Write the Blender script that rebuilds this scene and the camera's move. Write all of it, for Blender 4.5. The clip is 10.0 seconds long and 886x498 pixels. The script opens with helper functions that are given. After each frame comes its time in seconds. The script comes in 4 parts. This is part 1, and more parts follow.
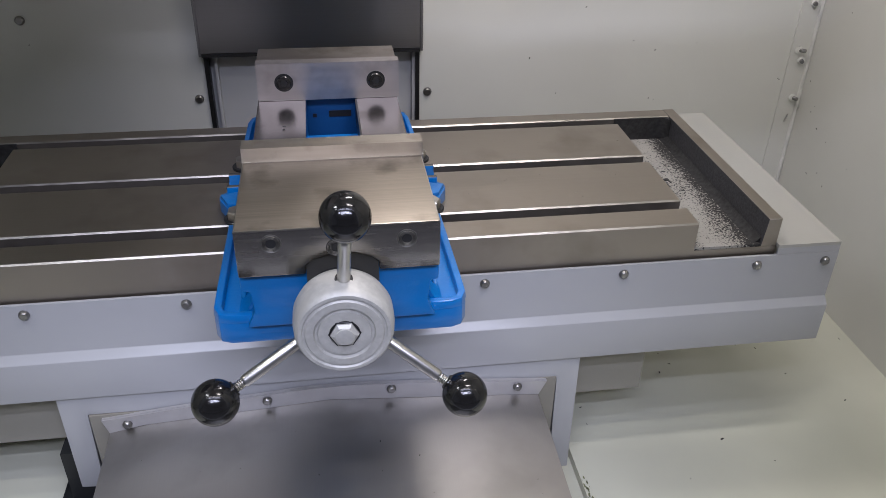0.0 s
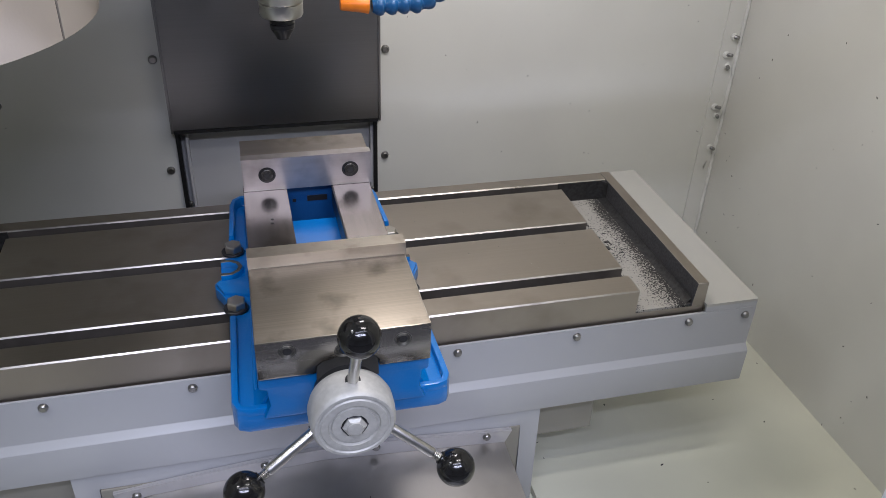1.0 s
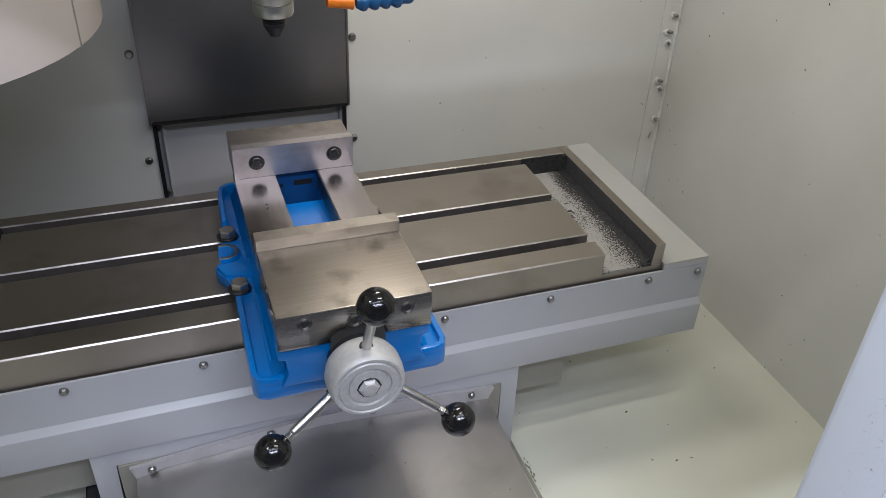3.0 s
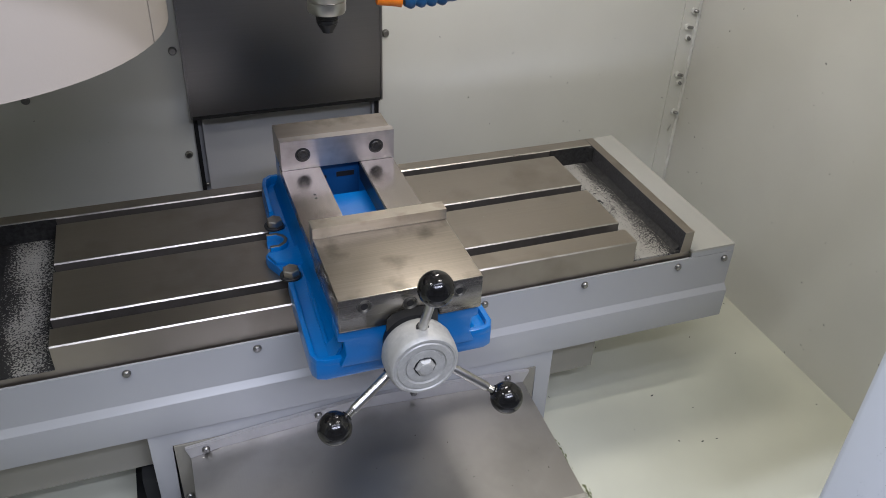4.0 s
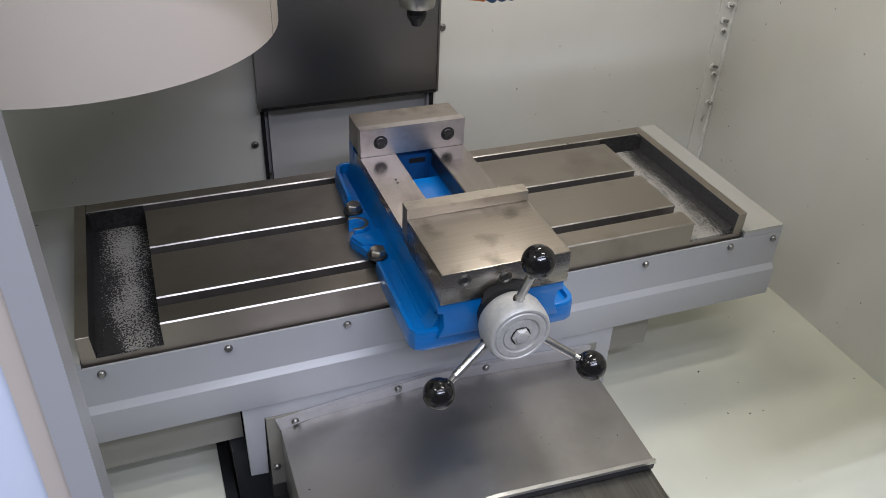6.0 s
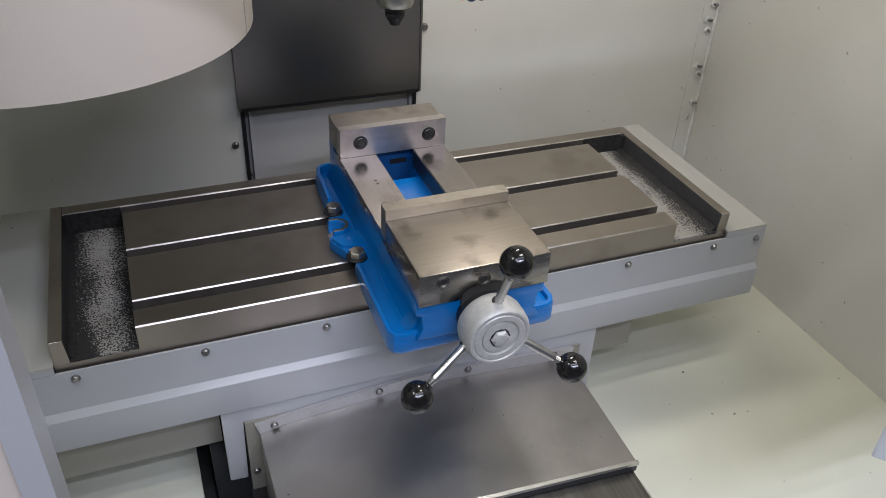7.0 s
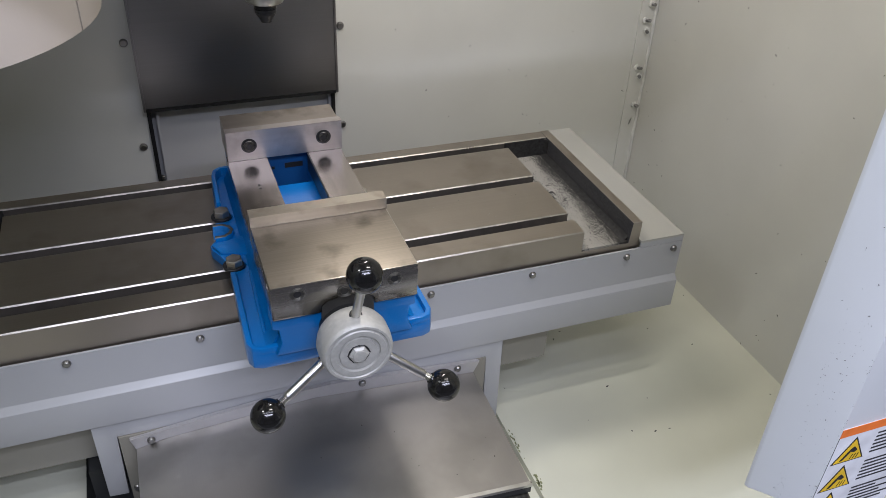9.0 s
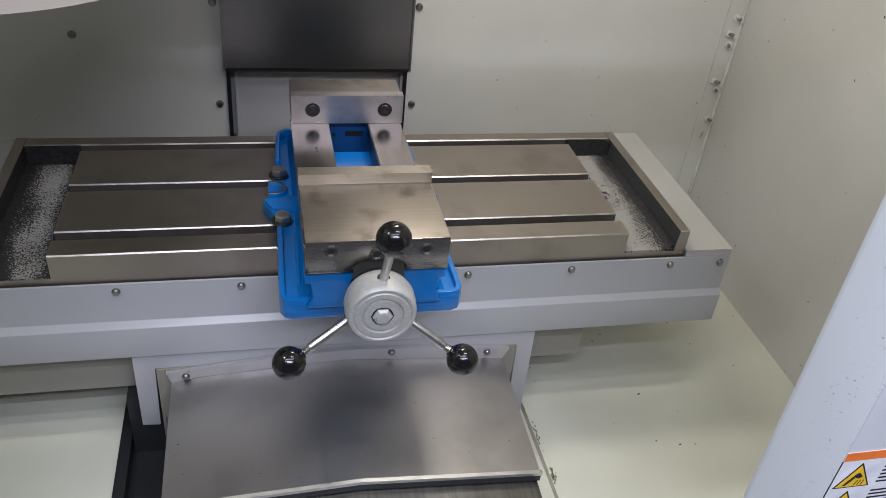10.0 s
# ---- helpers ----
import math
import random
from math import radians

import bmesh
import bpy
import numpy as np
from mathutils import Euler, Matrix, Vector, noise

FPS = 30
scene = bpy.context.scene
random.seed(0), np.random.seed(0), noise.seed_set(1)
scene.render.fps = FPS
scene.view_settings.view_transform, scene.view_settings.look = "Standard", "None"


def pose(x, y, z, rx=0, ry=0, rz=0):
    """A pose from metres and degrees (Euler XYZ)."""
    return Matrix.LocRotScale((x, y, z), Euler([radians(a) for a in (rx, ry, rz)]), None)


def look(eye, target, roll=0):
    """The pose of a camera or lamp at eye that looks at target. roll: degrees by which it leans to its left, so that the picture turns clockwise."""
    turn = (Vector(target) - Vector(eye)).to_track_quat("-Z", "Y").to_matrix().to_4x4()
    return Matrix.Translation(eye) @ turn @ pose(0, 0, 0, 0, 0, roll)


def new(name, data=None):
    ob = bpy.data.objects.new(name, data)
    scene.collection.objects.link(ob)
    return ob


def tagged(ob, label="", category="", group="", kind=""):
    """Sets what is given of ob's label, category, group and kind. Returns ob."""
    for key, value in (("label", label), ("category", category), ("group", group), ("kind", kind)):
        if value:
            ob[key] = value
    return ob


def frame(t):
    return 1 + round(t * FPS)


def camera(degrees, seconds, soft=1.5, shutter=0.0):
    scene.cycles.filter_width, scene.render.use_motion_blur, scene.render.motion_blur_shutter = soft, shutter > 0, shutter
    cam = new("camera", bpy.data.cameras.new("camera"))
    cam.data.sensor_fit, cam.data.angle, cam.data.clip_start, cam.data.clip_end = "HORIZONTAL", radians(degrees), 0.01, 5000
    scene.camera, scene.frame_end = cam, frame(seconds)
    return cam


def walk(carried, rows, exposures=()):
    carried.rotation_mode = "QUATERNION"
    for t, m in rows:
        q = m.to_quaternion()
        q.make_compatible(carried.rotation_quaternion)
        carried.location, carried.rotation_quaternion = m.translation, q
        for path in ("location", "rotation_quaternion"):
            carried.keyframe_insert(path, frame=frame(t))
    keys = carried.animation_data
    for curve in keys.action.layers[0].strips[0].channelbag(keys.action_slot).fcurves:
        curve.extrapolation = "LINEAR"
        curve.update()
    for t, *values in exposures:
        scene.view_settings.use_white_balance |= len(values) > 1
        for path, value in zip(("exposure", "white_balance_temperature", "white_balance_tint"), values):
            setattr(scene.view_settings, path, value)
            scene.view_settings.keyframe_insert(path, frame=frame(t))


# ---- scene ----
cam = camera(57.29, 10.0, soft=0.5)
PATH = [
    (0, (-0.0043, -0.9401, 1.2985), (0.1025, -0.2693, 0.8759), 1.25),
    (0.5, (-0.0267, -0.9390, 1.3343), (0.0887, -0.2711, 0.9093), 0.65),
    (0.7, (-0.0487, -0.9550, 1.3831), (0.0795, -0.2927, 0.9531), 0.86),
    (1, (-0.0650, -0.9674, 1.4295), (0.1132, -0.3154, 1.0016), 2.44),
    (1.5, (-0.0755, -0.9599, 1.4425), (0.1334, -0.3208, 1.0090), 2.31),
    (2, (-0.0781, -0.9489, 1.4393), (0.1469, -0.3220, 0.9962), 2.35),
    (2.5, (-0.1042, -0.9877, 1.4538), (0.1292, -0.3663, 1.0074), 2.68),
    (2.7, (-0.1195, -1.0069, 1.4661), (0.1158, -0.3859, 1.0201), 2.76),
    (3, (-0.1383, -1.0126, 1.4697), (0.0974, -0.3924, 1.0228), 2.72),
    (3.5, (-0.1697, -1.0220, 1.4758), (0.0666, -0.4031, 1.0272), 2.65),
    (4, (-0.2010, -1.0314, 1.4818), (0.0359, -0.4139, 1.0316), 2.58),
    (4.5, (-0.2334, -1.0374, 1.4845), (0.0045, -0.4217, 1.0325), 2.58),
    (5, (-0.2695, -1.0532, 1.4927), (-0.0298, -0.4379, 1.0410), 2.53),
    (5.5, (-0.2962, -1.0527, 1.4941), (-0.0534, -0.4385, 1.0426), 2.54),
    (6, (-0.3254, -1.0503, 1.4929), (-0.0786, -0.4377, 1.0414), 2.63),
    (6.43, (-0.3513, -1.0480, 1.4914), (-0.1009, -0.4369, 1.0399), 2.73),
    (6.75, (-0.3273, -1.0469, 1.4902), (-0.0744, -0.4367, 1.0388), 2.79),
    (7, (-0.3091, -1.0469, 1.4893), (-0.0545, -0.4373, 1.0381), 2.83),
    (7.5, (-0.2678, -1.0558, 1.4873), (-0.0127, -0.4455, 1.0374), 2.78),
    (8, (-0.2291, -1.0595, 1.4815), (0.0250, -0.4484, 1.0321), 2.82),
    (8.5, (-0.1894, -1.0599, 1.4790), (0.0615, -0.4477, 1.0293), 2.87),
    (9, (-0.1497, -1.0593, 1.4764), (0.0946, -0.4451, 1.0259), 2.79),
    (9.2, (-0.1399, -1.0586, 1.4735), (0.1028, -0.4429, 1.0241), 3.37),
    (9.5, (-0.1228, -1.0612, 1.4737), (0.0905, -0.4367, 1.0215), 5.08),
    (9.7, (-0.1098, -1.0687, 1.4651), (0.0777, -0.4349, 1.0144), 6.30),
    (10, (-0.1153, -1.1018, 1.4689), (0.0572, -0.4667, 1.0140), 6.39),
]
walk(cam, [(t, look(eye, target, roll)) for t, eye, target, roll in PATH], exposures=[(0.0, 0.16, 5880, 21), (1.0, 0.10, 5880, 19), (2.0, 0.0, 5920, 17), (4.0, 0.02, 6000, 16), (10.0, 0.02, 6050, 17)])

# ---- light ----
world = bpy.data.worlds.new("world")
world.use_nodes = True
world.node_tree.nodes["Background"].inputs[0].default_value = (0.88, 0.90, 1.0, 1)
world.node_tree.nodes["Background"].inputs[1].default_value = 0.2
scene.world = world


def area_lamp(name, eye, target, wide, long, watts, colour):
    lamp = bpy.data.lights.new(name, "AREA")
    lamp.shape, lamp.size, lamp.size_y, lamp.energy, lamp.color = "RECTANGLE", wide, long, watts, colour
    ob = new(name, lamp)
    ob.matrix_world = look(eye, target)
    return ob


# the lamp under the enclosure's roof, wall fills, and the tubes on the workshop's ceiling
area_lamp("work_lamp", (0.16, -0.140, 1.56), (0.18, -0.18, 0.9), 0.22, 0.03, 1.9, (1.0, 0.93, 0.79))
# two unseen fills, added to brighten the rear and left walls
area_lamp("rear_wall_fill", (0.30, -0.60, 1.88), (0.30, 0.16, 0.95), 0.34, 0.05, 3.0, (1.0, 0.94, 0.80))
area_lamp("left_wall_fill", (-0.62, -0.60, 1.88), (-0.45, 0.16, 1.0), 0.22, 0.05, 2.2, (0.97, 1.0, 0.88))
area_lamp("ceiling_tube_near", (-0.2, -2.45, 3.3), (-0.2, -1.75, 0.0), 2.6, 0.07, 53, (0.86, 0.89, 1.0))
area_lamp("ceiling_tube_far", (0.3, -2.87, 3.3), (0.2, -1.9, 0.0), 2.6, 0.10, 50, (0.86, 0.89, 1.0))
area_lamp("ceiling_tube_over", (0.1, -1.66, 3.3), (0.1, -1.1, 0.0), 2.6, 0.08, 17, (0.86, 0.89, 1.0))
area_lamp("ceiling_tube_front", (0.1, -1.36, 3.3), (0.1, -0.9, 0.0), 2.6, 0.06, 19, (1.0, 0.97, 0.80))


# ---- materials ----
def nodes_of(name):
    m = bpy.data.materials.new(name)
    m.use_nodes = True
    nt = m.node_tree
    return m, nt, nt.nodes["Principled BSDF"]


def texture(nt, kind, scale, stretch=(1, 1, 1), detail=3.0):
    co = nt.nodes.new("ShaderNodeTexCoord")
    mp = nt.nodes.new("ShaderNodeMapping")
    mp.inputs["Scale"].default_value = stretch
    tx = nt.nodes.new(kind)
    tx.inputs["Scale"].default_value = scale
    if kind == "ShaderNodeTexNoise":
        tx.inputs["Detail"].default_value = detail
    nt.links.new(co.outputs["Object"], mp.inputs["Vector"])
    nt.links.new(mp.outputs["Vector"], tx.inputs["Vector"])
    return tx


def ramp(nt, out, stops):
    r = nt.nodes.new("ShaderNodeValToRGB")
    e = r.color_ramp.elements
    while len(e) < len(stops):
        e.new(0.5)
    for k, (pos, col) in enumerate(stops):
        e[k].position = pos
        e[k].color = (*col, 1) if isinstance(col, tuple) else (col, col, col, 1)
    nt.links.new(out, r.inputs["Fac"])
    return r.outputs["Color"]


def mixed(nt, fac, a, b, mode="MIX"):
    mx = nt.nodes.new("ShaderNodeMix")
    mx.data_type, mx.blend_type = "RGBA", mode
    for sock, v in ((mx.inputs[0], fac), (mx.inputs[6], a), (mx.inputs[7], b)):
        if isinstance(v, (int, float)):
            sock.default_value = v
        elif isinstance(v, tuple):
            sock.default_value = (*v, 1)
        else:
            nt.links.new(v, sock)
    return mx.outputs[2]


def bumped(nt, bsdf, out, strength, distance):
    b = nt.nodes.new("ShaderNodeBump")
    b.inputs["Strength"].default_value, b.inputs["Distance"].default_value = strength, distance
    nt.links.new(out, b.inputs["Height"])
    nt.links.new(b.outputs["Normal"], bsdf.inputs["Normal"])


def paint(name, colour, rough=0.4, vary=0.06, specks=0.0, coat=0.0, peel=0.15):
    """Sprayed enamel: faint cloudy tone, orange peel, and dark flecks of swarf that stick to it."""
    m, nt, b = nodes_of(name)
    cloud = texture(nt, "ShaderNodeTexNoise", 7.0)
    dark = tuple(c * (1 - vary) for c in colour)
    light = tuple(min(1, c * (1 + vary)) for c in colour)
    col = ramp(nt, cloud.outputs["Fac"], [(0.3, dark), (0.7, light)])
    if specks:
        v = texture(nt, "ShaderNodeTexVoronoi", specks, (1.0, 1.0, 0.6))
        jag = texture(nt, "ShaderNodeTexNoise", 260.0)
        bent = nt.nodes.new("ShaderNodeVectorMath")
        bent.operation = "MULTIPLY_ADD"
        bent.inputs[1].default_value = (0.006, 0.006, 0.006)
        nt.links.new(jag.outputs["Color"], bent.inputs[0])
        nt.links.new(v.inputs["Vector"].links[0].from_socket, bent.inputs[2])
        nt.links.new(bent.outputs[0], v.inputs["Vector"])
        spot = ramp(nt, v.outputs["Distance"], [(0.022, 1.0), (0.034, 0.0)])
        pick = nt.nodes.new("ShaderNodeSeparateColor")
        nt.links.new(v.outputs["Color"], pick.inputs[0])
        some = ramp(nt, pick.outputs[0], [(0.74, 0.0), (0.76, 1.0)])
        col = mixed(nt, mixed(nt, 1.0, spot, some, "MULTIPLY"), col, (0.05, 0.045, 0.035))
    nt.links.new(col, b.inputs["Base Color"])
    grain = texture(nt, "ShaderNodeTexNoise", 9.0)
    nt.links.new(ramp(nt, grain.outputs["Fac"], [(0.3, rough - 0.012), (0.7, rough + 0.015)]), b.inputs["Roughness"])
    b.inputs["Coat Weight"].default_value = coat
    b.inputs["Coat Roughness"].default_value = 0.12
    fine = texture(nt, "ShaderNodeTexNoise", 350.0)
    bumped(nt, b, fine.outputs["Fac"], peel, 0.0006)
    return m


def metal(name, colour, rough=0.35, stretch=(4, 300, 4), lines=0.35, stain=None, stain_scale=14.0, metallic=1.0, bump=0.06, spread=0.08, nicks=0.0):
    """Ground or brushed metal: grinding lines, cloudy tarnish and a few stains."""
    m, nt, b = nodes_of(name)
    brushed = texture(nt, "ShaderNodeTexNoise", 1.0, stretch, 4.0)
    cloud = texture(nt, "ShaderNodeTexNoise", stain_scale, (1, 1, 1), 4.0)
    dark = tuple(c * (1 - lines) for c in colour)
    col = ramp(nt, brushed.outputs["Fac"], [(0.3, dark), (0.7, colour)])
    if stain:
        col = mixed(nt, ramp(nt, cloud.outputs["Fac"], [(0.52, 0.0), (0.72, 0.85)]), col, stain)
    if nicks:
        v = texture(nt, "ShaderNodeTexVoronoi", nicks, (0.5, 1.0, 1.0))
        spot = ramp(nt, v.outputs["Distance"], [(0.025, 1.0), (0.045, 0.0)])
        pick = nt.nodes.new("ShaderNodeSeparateColor")
        nt.links.new(v.outputs["Color"], pick.inputs[0])
        some = ramp(nt, pick.outputs[0], [(0.74, 0.0), (0.76, 1.0)])
        tone = mixed(nt, ramp(nt, pick.outputs[1], [(0.45, 0.0), (0.55, 1.0)]), (0.75, 0.72, 0.66), (0.05, 0.045, 0.04))
        col = mixed(nt, mixed(nt, 1.0, spot, some, "MULTIPLY"), col, tone)
    nt.links.new(col, b.inputs["Base Color"])
    b.inputs["Metallic"].default_value = metallic
    rgh = mixed(nt, 0.5, ramp(nt, brushed.outputs["Fac"], [(0.3, rough - spread), (0.7, rough + spread)]), ramp(nt, cloud.outputs["Fac"], [(0.3, rough - spread), (0.7, rough + spread)]))
    nt.links.new(rgh, b.inputs["Roughness"])
    bumped(nt, b, brushed.outputs["Fac"], bump, 0.0008)
    return m


def plain(name, colour, rough=0.5, metallic=0.0, coat=0.0, scale=40.0, vary=0.15, bump=0.1):
    m, nt, b = nodes_of(name)
    n = texture(nt, "ShaderNodeTexNoise", scale)
    nt.links.new(ramp(nt, n.outputs["Fac"], [(0.3, tuple(c * (1 - vary) for c in colour)), (0.7, tuple(min(1, c * (1 + vary)) for c in colour))]), b.inputs["Base Color"])
    b.inputs["Roughness"].default_value, b.inputs["Metallic"].default_value = rough, metallic
    b.inputs["Coat Weight"].default_value = coat
    bumped(nt, b, n.outputs["Fac"], bump, 0.0008)
    return m


def residue(name, bare):
    """Black cast iron with a film of dried pale coolant grit, thickest along the middle of the pocket."""
    m, nt, b = nodes_of(name)
    grit = texture(nt, "ShaderNodeTexNoise", 430.0, (1, 1, 1), 1.0)
    patch = texture(nt, "ShaderNodeTexNoise", 16.0, (1.6, 0.7, 1), 5.0)
    co = nt.nodes.new("ShaderNodeTexCoord")
    sep = nt.nodes.new("ShaderNodeSeparateXYZ")
    nt.links.new(co.outputs["Object"], sep.inputs[0])
    off = nt.nodes.new("ShaderNodeMath")
    off.operation = "ABSOLUTE"
    nt.links.new(sep.outputs["X"], off.inputs[0])
    mid = nt.nodes.new("ShaderNodeMath")
    mid.operation, mid.inputs[1].default_value = "SUBTRACT", 0.386
    nt.links.new(off.outputs[0], mid.inputs[0])
    far = nt.nodes.new("ShaderNodeMath")
    far.operation = "ABSOLUTE"
    nt.links.new(mid.outputs[0], far.inputs[0])
    band = ramp(nt, far.outputs[0], [(0.005, 0.22), (0.037, 0.0)])
    add = nt.nodes.new("ShaderNodeMath")
    add.operation = "ADD"
    nt.links.new(band, add.inputs[0])
    half = nt.nodes.new("ShaderNodeMath")
    half.operation, half.inputs[1].default_value = "MULTIPLY", 0.5
    nt.links.new(patch.outputs["Fac"], half.inputs[0])
    nt.links.new(half.outputs[0], add.inputs[1])
    mul = nt.nodes.new("ShaderNodeMath")
    mul.operation, mul.inputs[1].default_value = "MULTIPLY_ADD", 0.62
    nt.links.new(grit.outputs["Fac"], mul.inputs[0])
    along = nt.nodes.new("ShaderNodeMath")
    along.operation, along.inputs[1].default_value = "MULTIPLY_ADD", 0.15
    nt.links.new(sep.outputs["Y"], along.inputs[0])
    nt.links.new(add.outputs[0], along.inputs[2])
    nt.links.new(along.outputs[0], mul.inputs[2])
    fac = ramp(nt, mul.outputs[0], [(bare, 0.0), (bare + 0.09, 1.0)])
    nt.links.new(mixed(nt, fac, (0.016, 0.015, 0.014), (0.28, 0.268, 0.235)), b.inputs["Base Color"])
    b.inputs["Roughness"].default_value = 0.75
    bumped(nt, b, mul.outputs[0], 0.4, 0.001)
    return m


WALL = paint("cream_enamel", (0.60, 0.598, 0.55), 0.33, 0.03, specks=13.0, peel=0.02)
FLOOR = paint("cream_floor_enamel", (0.575, 0.58, 0.475), 0.34, 0.05, specks=15.0, peel=0.02)
DOOR = paint("white_enamel", (0.80, 0.83, 0.835), 0.35, 0.03, specks=18.0)
APRON = paint("grey_enamel", (0.345, 0.35, 0.358), 0.29, 0.02, peel=0.03)
# cream for sides and undersides, shade below the table top mixed into it
SHADEDCREAM = paint("shaded_cream_enamel", (0.27, 0.258, 0.218), 0.42, 0.05)
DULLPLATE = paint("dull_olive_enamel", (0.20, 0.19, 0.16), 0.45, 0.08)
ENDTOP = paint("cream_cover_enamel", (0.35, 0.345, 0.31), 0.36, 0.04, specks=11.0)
CREAM = paint("pale_cream_enamel", (0.50, 0.445, 0.385), 0.45, 0.03)
BLUE = paint("blue_enamel", (0.0015, 0.126, 0.385), 0.30, 0.12, coat=0.35, peel=0.35)
# the vise's blue, darkened to paint in the shade under the jaw plate
SHADEDBLUE = paint("shaded_blue_enamel", (0.006, 0.045, 0.14), 0.32, 0.2, coat=0.2, peel=0.35)
TABLE = metal("ground_cast_iron", (0.375, 0.335, 0.288), 0.42, (8, 900, 5), 0.09, (0.27, 0.238, 0.20), 12.0, nicks=28.0)
# edge metal, brightened for wear and for the light that edges catch
CHAMFER = metal("worn_glint_chamfer", (0.48, 0.45, 0.40), 0.34, (40, 60, 6), 0.30)
IRON = metal("dark_cast_iron", (0.17, 0.165, 0.15), 0.5, (30, 30, 30), 0.3, (0.09, 0.085, 0.08), 30.0, 0.8)
CASTBLACK = plain("black_cast_skin", (0.022, 0.0215, 0.021), 0.55, 0.3, 0.0, 220.0, 0.5, 0.5)
CASTGREY = plain("grey_cast_skin", (0.06, 0.059, 0.062), 0.5, 0.4, 0.0, 420.0, 0.3, 0.4)
# slot walls and floors, a darker brown-grey than the lands
SLOT = plain("dark_slot", (0.12, 0.108, 0.094), 0.42, 0.6)
POCKET = residue("gritty_pocket", 0.625)
POCKETDARK = residue("dusty_black_pocket", 0.695)
JAW = metal("ground_jaw_steel", (0.53, 0.495, 0.475), 0.43, (3, 180, 200), 0.10, (0.34, 0.31, 0.29), 22.0, nicks=60.0)
JAWBACK = metal("mottled_jaw_top", (0.38, 0.34, 0.295), 0.40, (3, 120, 120), 0.14, (0.22, 0.20, 0.165), 30.0)
PLATETOP = metal("ground_plate_steel", (0.47, 0.43, 0.365), 0.42, (4, 600, 200), 0.12, (0.34, 0.30, 0.25), 40.0, nicks=60.0)
JAWTOP = metal("brushed_jaw_top", (0.37, 0.328, 0.272), 0.47, (5, 1100, 200), 0.20, (0.10, 0.088, 0.070), 21.0, nicks=40.0)
RAIL = metal("polished_rail", (0.345, 0.312, 0.285), 0.21, (260, 4, 4), 0.08, (0.14, 0.12, 0.10), 20.0, bump=0.02, spread=0.05, nicks=70.0)
JAWSIDE = metal("polished_jaw_side", (0.33, 0.31, 0.285), 0.25, (4, 4, 260), 0.10, (0.24, 0.22, 0.20), 18.0, bump=0.02, nicks=50.0)
STEEL = metal("turned_steel", (0.53, 0.52, 0.49), 0.33, (90, 90, 90), 0.10)
STAINLESS = metal("stainless_sheet", (0.40, 0.385, 0.365), 0.40, (900, 3, 3), 0.05, (0.29, 0.28, 0.26), 9.0, bump=0.004, nicks=36.0)
FLANGE = metal("satin_flange", (0.42, 0.41, 0.41), 0.42, (60, 60, 60), 0.08, (0.36, 0.35, 0.34), 18.0, 0.45)
BLACKCOVER = metal("black_brushed_sheet", (0.25, 0.245, 0.24), 0.38, (2, 2, 500), 0.06, None, 5.0, bump=0.004, spread=0.04)
CASTALU = metal("cast_hub_metal", (0.50, 0.495, 0.46), 0.52, (220, 220, 220), 0.16, (0.43, 0.42, 0.38), 50.0, 0.35, 0.3)
SCREW = plain("dark_zinc_screw", (0.25, 0.245, 0.235), 0.30, 0.9)
BLACKOXIDE = plain("black_oxide", (0.022, 0.022, 0.023), 0.36, 0.4)
BOLT = plain("oily_bolt", (0.40, 0.37, 0.32), 0.30, 0.95)
PHENOLIC = plain("black_phenolic", (0.007, 0.0068, 0.0066), 0.13, 0.0, 0.0, 25.0, 0.1, 0.05)
RUBBER = plain("black_rubber", (0.012, 0.013, 0.014), 0.45)
GREYPANEL = paint("grey_panel_enamel", (0.42, 0.42, 0.42), 0.45, 0.03)
ORANGE = plain("orange_plastic", (0.85, 0.22, 0.01), 0.35)
BLUEPLASTIC = plain("blue_plastic", (0.01, 0.08, 0.22), 0.32)
NYLON = plain("white_nylon", (0.62, 0.62, 0.58), 0.5)
ROOM = paint("workshop_wall", (0.55, 0.56, 0.57), 0.8, 0.05)
CONCRETE = plain("workshop_concrete", (0.12, 0.12, 0.118), 0.7, 0.0, 0.0, 5.0)
INK = plain("black_ink", (0.015, 0.015, 0.015), 0.5)
YELLOW = plain("yellow_print", (0.80, 0.52, 0.02), 0.45)
LABELORANGE = plain("orange_print", (0.85, 0.20, 0.03), 0.45)
LABELWHITE = plain("label_white", (0.75, 0.76, 0.78), 0.4)
PANE = plain("hazy_window_film", (0.62, 0.68, 0.80), 0.18, 0.0, 0.4, 6.0, 0.08, 0.03)
CAPSCREW = plain("oily_cap_screw", (0.075, 0.073, 0.07), 0.24, 0.9)
STAIN = plain("green_coolant_residue", (0.20, 0.22, 0.11), 0.6, 0.0, 0.0, 300.0, 0.3)
SWARF = plain("swarf", (0.30, 0.29, 0.26), 0.4, 0.9, 0.0, 300.0, 0.8, 0.3)
DARKCHIP = plain("dark_flake", (0.02, 0.019, 0.018), 0.6)
PALEGRIT = plain("dried_pale_grit", (0.28, 0.268, 0.235), 0.75)


